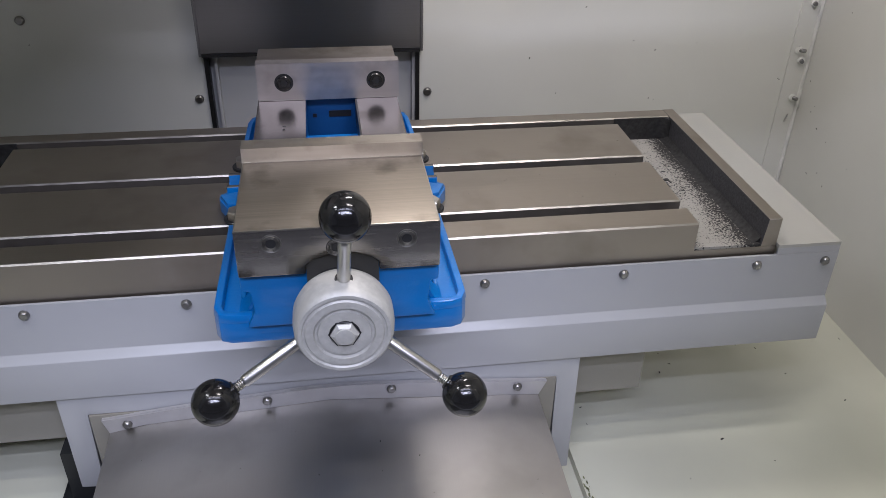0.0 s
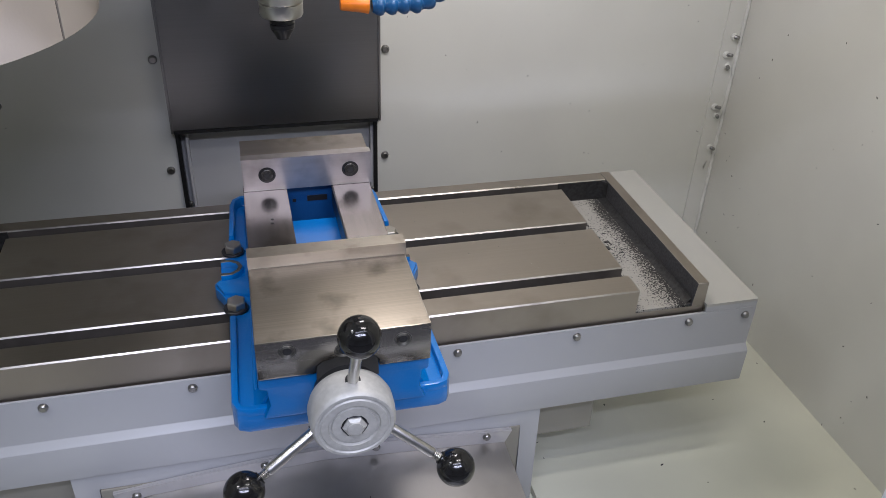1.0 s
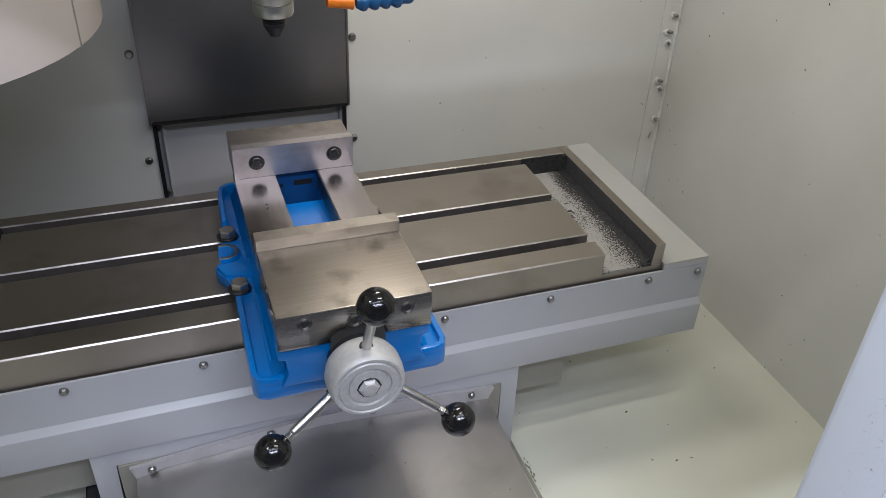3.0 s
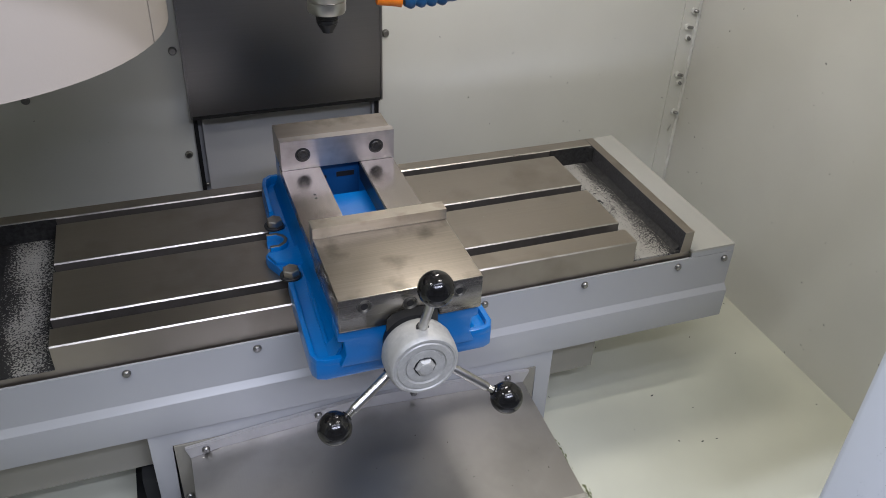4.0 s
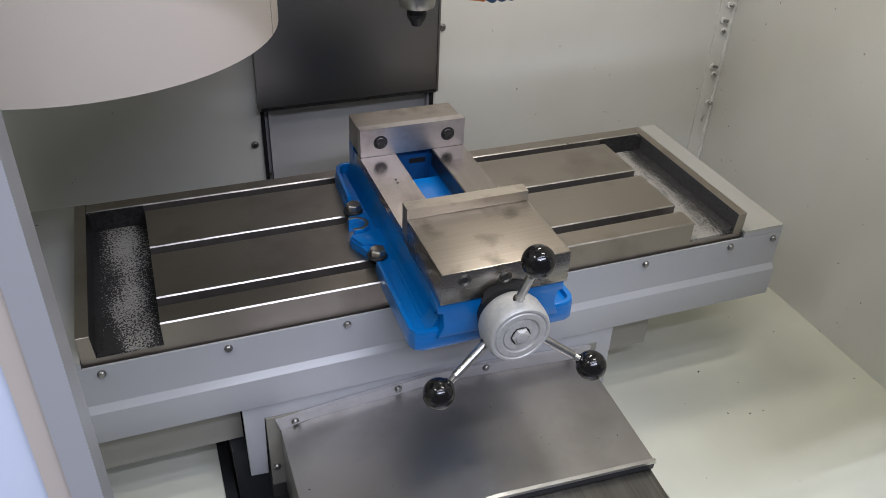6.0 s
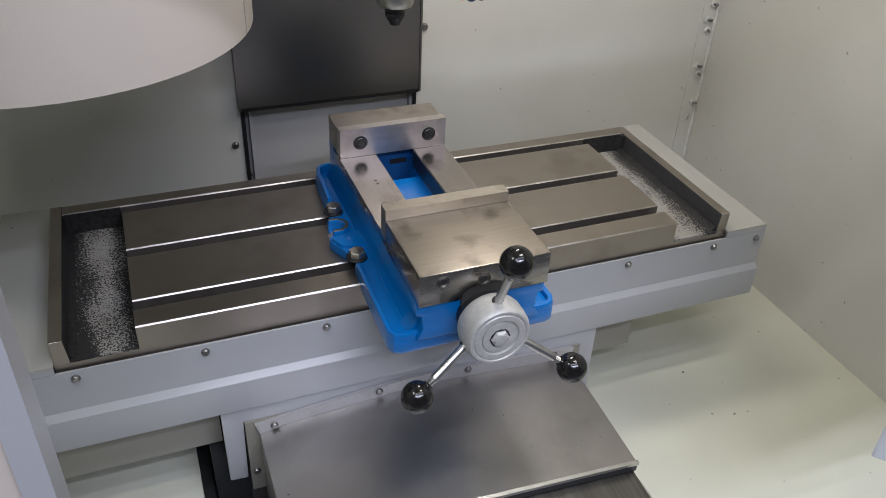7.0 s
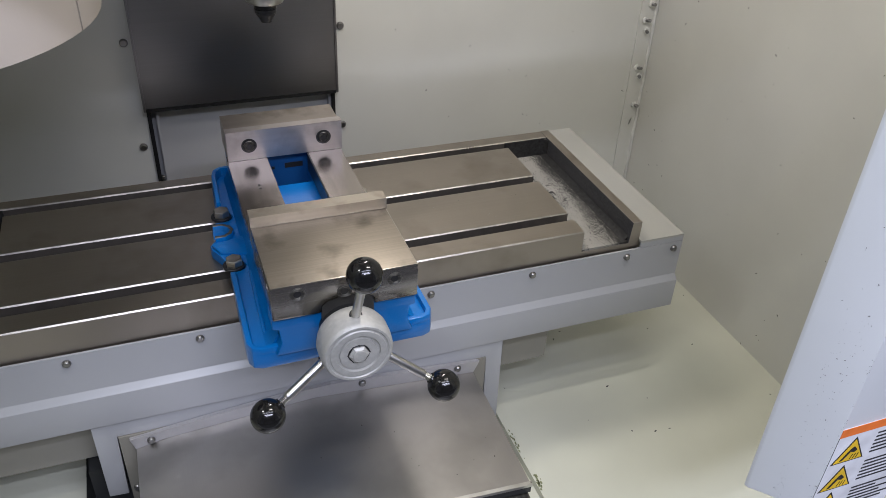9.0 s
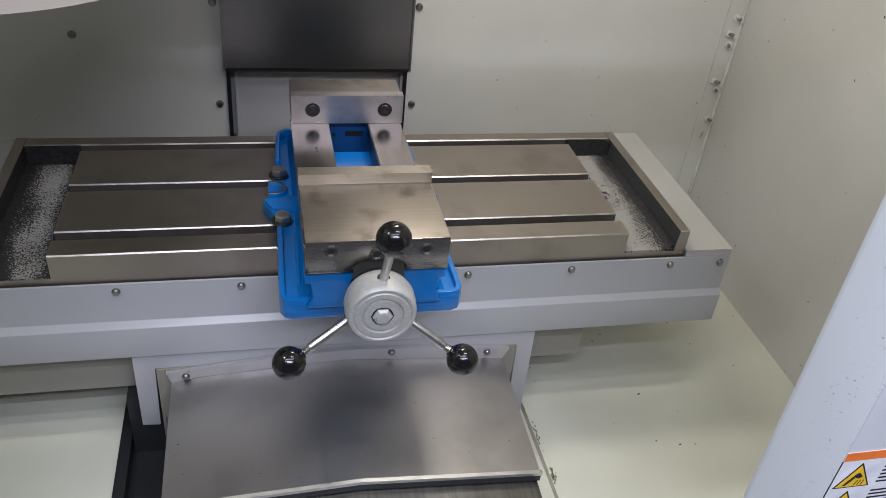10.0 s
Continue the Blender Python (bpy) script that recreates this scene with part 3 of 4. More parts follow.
def sheet(y0, y1, low, high, drop0, drop1, thick, x0, x1, dip=0.0):
    """A bent sheet between two lines of (x, z), at y0 and y1, each let down by its drop."""
    b, rows = bmesh.new(), []
    cols = [x0 + (RXc - x0) * k / 12 for k in range(12)] + [RXc + (x1 - RXc) * k / 12 for k in range(13)]
    for i in range(9):
        u = i / 8
        y = y0 + (y1 - y0) * u
        rows.append([(x, y, (height(low, x) - drop0) * (1 - u) + (height(high, x) - drop1) * u - dip * math.exp(-((u - 0.12) / 0.10) ** 2)) for x in cols])
    top = [[b.verts.new(p) for p in r] for r in rows]
    und = [[b.verts.new((p[0], p[1], p[2] - thick)) for p in r] for r in rows]
    for i in range(8):
        for k in range(24):
            b.faces.new((top[i][k], top[i][k + 1], top[i + 1][k + 1], top[i + 1][k])).smooth = True
            b.faces.new((und[i][k], und[i + 1][k], und[i + 1][k + 1], und[i][k + 1]))
    for i in range(8):
        for k in (0, 24):
            b.faces.new((top[i][k], top[i + 1][k], und[i + 1][k], und[i][k]))
    for k in range(24):
        for i in (0, 8):
            b.faces.new((top[i][k], top[i][k + 1], und[i][k + 1], und[i][k]))
    for i in range(8):
        b.edges.get((top[i][12], top[i + 1][12])).smooth = False
    bmesh.ops.recalc_face_normals(b, faces=b.faces)
    return b


part("upper_sheet", sheet(-0.3050, -0.491, BACK, FRONTLINE, 0.0, 0.0, 0.002, XL, XR, 0.0012), STAINLESS, way)
part("front_lip", sheet(-0.4912, -0.4955, FRONTLINE, FRONTLINE, -0.0003, 0.001, 0.0045, XL, XR + 0.003), STEEL, way, "bright folded front edge")
# black strip set back below the bright front edge
part("lip_strip", sheet(-0.486, -0.494, FRONTLINE, FRONTLINE, 0.0055, 0.0065, 0.010, XL + 0.001, XR + 0.002), RUBBER, way, "recessed black strip under the edge")
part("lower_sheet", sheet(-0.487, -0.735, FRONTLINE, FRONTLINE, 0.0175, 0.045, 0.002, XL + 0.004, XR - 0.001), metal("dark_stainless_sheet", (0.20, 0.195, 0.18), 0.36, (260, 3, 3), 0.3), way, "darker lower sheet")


def upright(y0, y1, brim, foot, raise_by=0.0):
    """A standing plate between two lines of (x, z)."""
    b = bmesh.new()
    prism(b, [(x, z + raise_by) for x, z in brim] + [(x, z) for x, z in foot[::-1]], "y", y0, y1)
    return b


part("back_flange", upright(-0.3052, -0.3035, BRIM, BACK), FLANGE, way, "stainless flange screwed to the saddle")
part("backing_strip", upright(-0.3033, -0.3000, BRIM, BACK, 0.0003), FLANGE, way, "satin backing strip")
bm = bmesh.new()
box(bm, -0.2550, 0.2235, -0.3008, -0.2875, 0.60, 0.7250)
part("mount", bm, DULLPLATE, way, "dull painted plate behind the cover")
for x0, x1 in ((XL, XL + 0.002), (XR - 0.002, XR)):
    bm = bmesh.new()
    prism(bm, [(-0.3055, 0.7035), (-0.490, 0.6895), (-0.490, 0.590), (-0.3055, 0.590)], "x", x0, x1)
    part("side_skirt", bm, STAINLESS, way)
for x, z in ((-0.219, 0.7150), (-0.080, 0.7305), (0.046, 0.7325), (0.180, 0.7205), (-0.2475, 0.635)):
    piece("screw", APSCREW, way, pose(x, -0.3052 if z > 0.7 else -0.3008, z) @ FRONT)


def chips(name, count, spots, size, mat, label, turn=None):
    """Loose flakes of swarf that lie on a sheet; spots gives a place and the normal's tilt at random."""
    b = bmesh.new()
    for _ in range(count):
        x, y, z = spots()
        a, r = random.uniform(0, 6.28), size * random.uniform(0.4, 1.3)
        h = r * random.uniform(0.25, 0.6)
        pts = [(r, 0), (0.2 * r, h), (-0.9 * r, 0.3 * h), (-0.4 * r, -h)]
        lo = [b.verts.new((x + px * math.cos(a) - py * math.sin(a), y + px * math.sin(a) + py * math.cos(a), z + 0.0001)) for px, py in pts]
        hi = [b.verts.new((v.co.x, v.co.y, z + 0.0003 + random.uniform(0, 0.5) * h)) for v in lo]
        b.faces.new(hi)
        for k in range(4):
            b.faces.new((lo[k], lo[(k + 1) % 4], hi[(k + 1) % 4], hi[k]))
    bmesh.ops.recalc_face_normals(b, faces=b.faces)
    if turn:
        b.transform(turn)
    return tagged(new(name, mesh_of(name, b, mat)), label, "swarf", "", "stuff")


def on_way():
    x, y = random.uniform(XL + 0.01, XR - 0.01), random.uniform(-0.485, -0.33)
    u = (y + 0.305) / (-0.491 + 0.305)
    return x, y, height(BACK, x) * (1 - u) + height(FRONTLINE, x) * u + 0.0002


bm = bmesh.new()
for _ in range(46):
    x, y = random.gauss(0.266, 0.0025), random.choice((random.gauss(-0.335, 0.012), random.gauss(-0.415, 0.008)))
    r = random.uniform(0.0006, 0.0020)
    bm.faces.new([bm.verts.new((max(0.2635, x + r * random.uniform(0.5, 1.0) * math.cos(a)), y + 1.8 * r * math.sin(a), FZ + 0.0004)) for a in (0, 1.05, 2.09, 3.14, 4.19, 5.24)])
tagged(new("coolant_stain", mesh_of("coolant_stain", bm, STAIN)), "dried greenish coolant stain on the floor seam", "stain", "", "stuff")

chips("loose_swarf", 22, on_way, 0.0011, SWARF, "few bright steel chips lying on the way cover")
chips("loose_swarf", 9, on_way, 0.0013, DARKCHIP, "few dark steel chips lying on the way cover")
chips("loose_swarf", 34, lambda: (random.uniform(0.29, 0.72), random.uniform(-0.6, 0.1), FZ), 0.0024, DARKCHIP, "scattered dark swarf flakes on the enclosure floor")
chips("stuck_swarf", 70, lambda: (random.uniform(-0.62, 0.15), random.uniform(0.58, 1.30), 0), 0.0017, DARKCHIP, "dark flecks of swarf stuck to the cream side wall", Matrix(((0, 0, -1, RX), (1, 0, 0, 0), (0, 1, 0, 0), (0, 0, 0, 1))))
chips("stuck_swarf", 34, lambda: (random.uniform(0.16, 0.70), random.uniform(0.70, 1.25), 0), 0.0015, DARKCHIP, "dark flecks of swarf stuck to the cream rear wall", Matrix(((1, 0, 0, 0), (0, 0, -1, BY), (0, 1, 0, 0), (0, 0, 0, 1))))
chips("stuck_swarf", 12, lambda: (random.uniform(-0.90, -0.20), random.uniform(0.80, 1.15), 0), 0.0013, DARKCHIP, "dark flecks of swarf stuck to the cream rear wall", Matrix(((1, 0, 0, 0), (0, 0, -1, BY), (0, 1, 0, 0), (0, 0, 0, 1))))
chips("stuck_swarf", 30, lambda: (random.uniform(0.012, 0.046), random.uniform(0.89, 1.2), 0), 0.0006, DARKCHIP, "dark flecks stuck to the white door", Matrix(((0.688, 0, -0.726, 0.3018), (-0.726, 0, -0.688, -0.7043), (0, 1, 0, 0), (0, 0, 0, 1))))
chips("stuck_dust", 170, lambda: (random.choice((random.gauss(0.024, 0.0022), random.gauss(0.037, 0.003), random.gauss(0.0505, 0.0006))), random.uniform(0.895, 1.12), 0), 0.0003, DARKCHIP, "streaks of fine dark dust on the white door", Matrix(((0.688, 0, -0.726, 0.3018), (-0.726, 0, -0.688, -0.7043), (0, 1, 0, 0), (0, 0, 0, 1))))
chips("loose_swarf", 26, lambda: (random.gauss(0.378, 0.010), random.gauss(-0.150, 0.030), 0.8702), 0.0052, DARKCHIP, "black flakes of dried grit in the table pocket")
chips("loose_swarf", 420, lambda: (random.gauss(0.405, 0.014), random.triangular(-0.285, -0.03, -0.275), 0.8702), 0.0008, DARKCHIP, "fine black grit in the table pocket")
chips("dried_grit", 900, lambda: (min(0.4195, max(0.359, random.gauss(0.394, 0.014))), random.uniform(-0.288, -0.06), 0.8702), 0.0008, PALEGRIT, "pale dried grit scattered over the table pocket")
chips("dried_grit", 650, lambda: (max(-0.4195, min(-0.359, random.gauss(-0.391, 0.016))), random.triangular(-0.285, -0.055, -0.15), 0.8702), 0.0008, PALEGRIT, "pale dried grit scattered over the black table pocket")
chips("dried_grit", 420, lambda: (max(-0.392, min(-0.359, random.gauss(-0.376, 0.006))), random.triangular(-0.288, -0.14, -0.25), 0.8702), 0.0009, PALEGRIT, "streak of pale dried grit in the black table pocket")
chips("loose_swarf", 350, lambda: (max(-0.4195, min(-0.359, random.gauss(-0.388, 0.013))), random.uniform(-0.25, -0.06), 0.8702), 0.0008, DARKCHIP, "fine black grit in the black table pocket")
chips("loose_swarf", 22, lambda: (random.uniform(0.12, 0.35), random.choice((random.uniform(-0.13, -0.04), random.uniform(-0.235, -0.15))), TZ), 0.0009, SWARF, "few tiny bright chips on the milling table")

# ---- vise ----
vise = thing("machine_vise", (0, -0.22, 0.90), "blue enamelled machine vise with ground steel jaws bolted to the table", "vise")
HALF = [(-0.060, -0.416), (-0.088, -0.416), (-0.0965, -0.4125), (-0.1005, -0.405), (-0.1012, -0.395), (-0.0985, -0.268), (-0.0965, -0.264), (-0.087, -0.264), (-0.0805, -0.260), (-0.078, -0.253), (-0.0805, -0.246), (-0.087, -0.242), (-0.100, -0.242),
        (-0.1045, -0.228), (-0.1125, -0.212), (-0.1135, -0.203), (-0.1065, -0.193), (-0.096, -0.192), (-0.090, -0.188), (-0.0878, -0.182), (-0.090, -0.176), (-0.096, -0.172), (-0.1065, -0.171), (-0.1065, -0.163), (-0.1005, -0.152), (-0.087, -0.152), (-0.0805, -0.148), (-0.078, -0.141), (-0.0805, -0.134), (-0.087, -0.130), (-0.0975, -0.129), (-0.0935, -0.050), (-0.0915, -0.036), (-0.083, -0.028), (-0.060, -0.026)]
bm = bmesh.new()
prism(bm, HALF + [(-x, y) for x, y in HALF[::-1]], "z", 0.9002, 0.9125)
bmesh.ops.bevel(bm, geom=[e for e in bm.edges if min(v.co.z for v in e.verts) > 0.912], offset=0.0022, segments=2, affect="EDGES", profile=0.6)
part("base", bm, BLUE, vise)
bm = bmesh.new()
front = [(-0.0990, -0.293), (-0.1012, -0.395), (-0.1005, -0.405), (-0.0965, -0.4125), (-0.0880, -0.416)]
prism(bm, front + [(-x, y) for x, y in front[::-1]], "z", 0.8915, 0.9002)
bmesh.ops.bevel(bm, geom=[e for e in bm.edges if max(v.co.z for v in e.verts) < 0.892], offset=0.0025, segments=2, affect="EDGES", profile=0.6)
part("base_overhang", bm, BLUE, vise)


def lip(points, width, z0, z1):
    """A raised rim that follows a line of (x, y)."""
    b, rows = bmesh.new(), []
    pts = [Vector(p) for p in points]
    for i, p in enumerate(pts):
        d = (pts[min(i + 1, len(pts) - 1)] - pts[max(i - 1, 0)]).normalized()
        n = Vector((-d.y, d.x)) * width / 2
        rows.append([b.verts.new((*q, z)) for q, z in ((p + n, z0), (p + n * 0.75, z1), (p - n * 0.75, z1), (p - n, z0))])
    for a, c in zip(rows, rows[1:]):
        for k in range(4):
            b.faces.new((a[k], a[(k + 1) % 4], c[(k + 1) % 4], c[k]))
    b.faces.new(rows[0][::-1])
    b.faces.new(rows[-1])
    bmesh.ops.recalc_face_normals(b, faces=b.faces)
    rounded(b, 0.0012, 2, 40)
    return b


for s in (-1, 1):
    part("rim", lip([(s * x, y) for x, y in ((-0.0955, -0.272), (-0.0975, -0.385), (-0.0975, -0.402), (-0.094, -0.410), (-0.086, -0.4125), (-0.068, -0.4125))], 0.008, 0.911, 0.9185), BLUE, vise)
    part("rim", lip([(s * x, y) for x, y in ((-0.0925, -0.124), (-0.0898, -0.050), (-0.0865, -0.037), (-0.079, -0.0305), (-0.062, -0.0295))], 0.007, 0.911, 0.925), BLUE, vise)
    part("rim", lip([(s * x, y) for x, y in ((-0.076, -0.268), (-0.079, -0.382), (-0.076, -0.392), (-0.066, -0.396))], 0.005, 0.911, 0.9145), BLUE, vise)
    # raised ring round the open clamp slot
    part("slot_boss", lip([(s * x, y) for x, y in ((-0.106, -0.195), (-0.095, -0.1955), (-0.0875, -0.190), (-0.0845, -0.182), (-0.0875, -0.174), (-0.095, -0.1685), (-0.106, -0.168))], 0.0072, 0.911, 0.9190), [BLUE], vise)
    part("slot_face", lip([(s * x, y) for x, y in ((-0.106, -0.1953), (-0.095, -0.1955), (-0.0875, -0.190), (-0.0845, -0.182), (-0.0875, -0.174), (-0.095, -0.1685), (-0.106, -0.1683))], 0.0050, 0.9185, 0.9194), IRON, vise, "bare machined slot face")
    # web behind the bolts
    bm = bmesh.new()
    prism(bm, [(s * -0.104, -0.226), (s * -0.112, -0.207), (s * -0.072, -0.196), (s * -0.072, -0.236)], "z", 0.912, 0.9165)
    rounded(bm, 0.0015, 2)
    part("web", bm, BLUE, vise)

# body flanks
for s, xi in ((-1, -0.024), (1, 0.030)):
    bm = bmesh.new()
    prism(bm, [(s * 0.0775, 0.911), (s * 0.0735, 0.9165), (s * 0.0700, 0.926), (s * 0.0690, 0.9625), (xi, 0.9625), (xi, 0.911)], "y", -0.400, -0.040)
    rounded(bm, 0.0015, 2)
    part("body_flank", bm, BLUE, vise)
    bm = bmesh.new()
    x0, x1 = sorted((s * 0.0735, xi))
    box(bm, x0, x1, -0.424, -0.098, 0.9628, 0.9750)
    rounded(bm, 0.0006, 1)
    part("rail", bm, RAIL, vise, "polished steel guide rail")
bm = bmesh.new()
box(bm, -0.024, 0.030, -0.33, -0.136, 0.911, 0.944)
rounded(bm, 0.003, 2)
part("floor_block", bm, BLUE, vise)
bm = bmesh.new()
box(bm, -0.024, 0.030, -0.1005, -0.085, 0.911, 0.9745)
rounded(bm, 0.001, 2)
part("cavity_wall", bm, SHADEDBLUE, vise, "blue inner wall, darkened for the shade under the jaw")
# thin black strip on the right side of the cavity
bm = bmesh.new()
box(bm, 0.0282, 0.0299, -0.30, -0.114, 0.950, 0.9747)
part("rail_strip", bm, BLACKOXIDE, vise, "thin black strip along the rail")
bm = bmesh.new()
box(bm, -0.0695, 0.0695, -0.062, -0.040, 0.911, 0.9745)
rounded(bm, 0.002, 2)
part("rear_wall", bm, BLUE, vise)
# black inlays stand for the shade inside the cored slots
for xc, w, h in ((-0.0155, 0.0040, 0.0040), (0.012, 0.024, 0.0070)):
    bm = bmesh.new()
    box(bm, xc - w / 2, xc + w / 2, -0.1013, -0.1003, 0.950, 0.950 + h)
    rounded(bm, 0.0004, 2)
    part("core_slot", bm, BLACKOXIDE, vise, "black inlay for the dark inside of a cored slot")

# front housing of the screw
bm = bmesh.new()
prism(bm, [(-0.0755, 0.9605), (-0.0755, 0.9455), (-0.0690, 0.9440), (-0.0670, 0.926), (-0.0735, 0.911), (0.0735, 0.911), (0.0670, 0.926), (0.0690, 0.9440), (0.0755, 0.9455), (0.0755, 0.9605)], "y", -0.4225, -0.398)
rounded(bm, 0.002, 2)
part("front_housing", bm, BLUE, vise)
for s in (-1, 1):
    bm = bmesh.new()
    prism(bm, [(s * 0.068, 0.912), (s * 0.082, 0.912), (s * 0.074, 0.918), (s * 0.068, 0.930)], "y", -0.408, -0.385)
    part("gusset", bm, BLUE, vise)
bm = bmesh.new()
lathe(bm, [(0.029, 0), (0.029, 0.012), (0.024, 0.013)], (0, -0.4215, 0.936), (0, -1, 0), 40)
part("screw_collar", bm, BLACKOXIDE, vise, "black screw thrust collar")
# dark block put into the notch in place of the shade there
bm = bmesh.new()
prism(bm, [(-0.0255, 0.950), (0.0290, 0.950), (0.0285, 0.9690), (0.0225, 0.9738), (0.012, 0.9768), (-0.008, 0.9768), (-0.0195, 0.9738), (-0.0250, 0.9690)], "y", -0.4262, -0.402)
part("notch_fill", bm, IRON, vise, "dark block in the jaw's notch, standing for its shade")

# fixed jaw
bm = bmesh.new()
box(bm, -0.0725, 0.0740, -0.1005, -0.0545, 0.9752, 1.0125)
rounded(bm, 0.0010, 2)
part("fixed_jaw", bm, JAWBACK, vise)
bm = bmesh.new()
box(bm, -0.0728, 0.0755, -0.1135, -0.1008, 0.9753, 1.0155)
rounded(bm, 0.0010, 2)
bright_edges(bm, 1)
jaw_plate = part("jaw_plate", bm, [JAW, CHAMFER], vise, "ground steel jaw plate")
for x in (-0.045, 0.051):
    bm = bmesh.new()
    lathe(bm, [(0.0098, 0), (0.0098, 0.0004), (0.0086, 0.0005)], (x, -0.1134, 0.995), (0, -1, 0), 32)
    part("counterbore", bm, BLACKOXIDE, jaw_plate, "dark counterbore")
    bm = bmesh.new()
    lathe(bm, [(0.0076, 0), (0.0076, 0.0012), (0.0068, 0.0019), (0.0040, 0.0019)], (x, -0.1139, 0.995), (0, -1, 0), 32)
    fs = lathe(bm, [(0.0039, 0.00195), (0.0039, 0.0020)], (x, -0.1139, 0.995), (0, -1, 0), 6)
    for f in fs:
        f.material_index, f.smooth = 1, False
    part("socket_screw", bm, [CAPSCREW, BLACKOXIDE], jaw_plate, "oily socket-head screw")

# two pin holes in the rail, their dark insides laid on as black discs
for x, y in ((-0.0452, -0.1815), (-0.0453, -0.1900)):
    bm = bmesh.new()
    lathe(bm, [(0.0017, 0.0), (0.0017, 0.0002), (0.0012, 0.00025)], (x, y, 0.9749), (0, 0, 1), 12)
    part("pin_hole", bm, BLACKOXIDE, vise, "small black disc for the dark inside of a pin hole")

# moving jaw: block with a notch over the screw, and a raised plate
bm = bmesh.new()
notch = [(-0.0255, 0.9650), (-0.0255, 0.9690), (-0.020, 0.9740), (-0.008, 0.9772), (0.012, 0.9772), (0.023, 0.9740), (0.029, 0.9690), (0.029, 0.9650)]
prism(bm, [(-0.0750, 1.0015), (-0.0750, 0.9620)] + [(-0.0257, 0.9620)] + notch[1:-1] + [(0.0292, 0.9620), (0.0750, 0.9620), (0.0750, 1.0015)], "y", -0.4290, -0.3165)
rounded(bm, 0.0012, 2)
for f in bm.faces:
    f.normal_update()
    f.material_index = 1 if abs(f.normal.x) > 0.9 or f.normal.y < -0.9 else 0
bright_edges(bm, 2)
moving = part("moving_jaw", bm, [JAWTOP, JAWSIDE, CHAMFER], vise)
bm = bmesh.new()
box(bm, -0.0750, 0.0755, -0.3163, -0.2990, 0.9753, 1.0140)
rounded(bm, 0.0010, 2)
bright_edges(bm, 1)
part("moving_jaw_plate", bm, [PLATETOP, CHAMFER], vise, "raised ground steel jaw plate")
for x, z in ((-0.049, 0.990), (0.050, 0.988), (-0.002, 0.984)):
    bm = bmesh.new()
    lathe(bm, [(0.0078, 0.0), (0.0077, 0.0005), (0.0074, 0.0006), (0.0066, 0.0001), (0.0062, 0.0011), (0.0056, 0.0001), (0.0052, 0.0011), (0.0046, 0.0001), (0.0042, 0.0010), (0.0036, 0.0001)], (x, -0.4288, z), (0, -1, 0), 32)
    part("threaded_hole", bm, IRON, moving, "dark threaded hole")
    # black disc stands for the shade down the threaded hole
    bm = bmesh.new()
    lathe(bm, [(0.0041, 0.0), (0.0038, 0.0005)], (x, -0.4289, z), (0, -1, 0), 24)
    part("hole_shade", bm, BLACKOXIDE, moving, "black disc for the shade inside the hole")

# hold-down bolts with washers
for s in (-1, 1):
    for y in (-0.253, -0.141):
        x = s * 0.0915
        bm = bmesh.new()
        lathe(bm, [(0.0125, 0), (0.0125, 0.002), (0.0118, 0.0026)], (x + s * 0.001, y, 0.9127), (0, 0, 1), 28)
        washer = part("washer", bm, BLACKOXIDE, vise, "black washer")
        bm = bmesh.new()
        lathe(bm, [(0.0102, 0), (0.0102, 0.0072), (0.0090, 0.0085)], (x, y, 0.9153), (0, 0, 1), 6)
        for f in bm.faces:
            f.smooth = False
        bmesh.ops.rotate(bm, verts=bm.verts, cent=(x, y, 0.9), matrix=Matrix.Rotation(0.3 * s + y, 3, "Z"))
        part("hex_bolt", bm, BOLT, vise, "oily dark hex bolt")

# ---- speed handle ----
HC = Vector((0.0, -0.4735, 0.9375))
handle = thing("vise_handle", (HC.x, -0.434, HC.z), "cast vise speed handle with three black ball knobs", "handle")
bm = bmesh.new()
lathe(bm, [(0.022, 0.036), (0.0300, 0.036), (0.0350, 0.033), (0.0372, 0.026), (0.0372, 0.014), (0.0362, 0.005), (0.0350, 0.0015), (0.0335, 0.0), (0.0312, 0.0), (0.0302, 0.0012), (0.0290, 0.0012), (0.0280, 0.0), (0.0225, 0.0), (0.0215, 0.0022), (0.0195, 0.0024), (0.0190, 0.0006), (0.0112, 0.0006), (0.0105, 0.004), (0.001, 0.004)], HC, (0, 1, 0), 56)
hub = part("hub", bm, CASTALU, handle)
bm = bmesh.new()
lathe(bm, [(0.0120, 0.004), (0.0120, 0.0003), (0.0118, 0.0001), (0.0109, 0.0001), (0.0108, 0.003)], HC, (0, 1, 0), 6)
for f in bm.faces:
    f.smooth = False
part("hex_socket", bm, BLACKOXIDE, hub, "dark hexagonal socket edge")
bm = bmesh.new()
lathe(bm, [(0.0105, 0.004), (0.0105, -0.0010), (0.0080, -0.0030)], HC, (0, 1, 0), 6)
for f in bm.faces:
    f.smooth = False
lathe(bm, [(0.0072, -0.0026), (0.0068, -0.0042), (0.0050, -0.0046), (0.001, -0.0046)], HC, (0, 1, 0), 28)
part("shaft_end", bm, CASTALU, handle, "bright hexagonal screw shaft end")
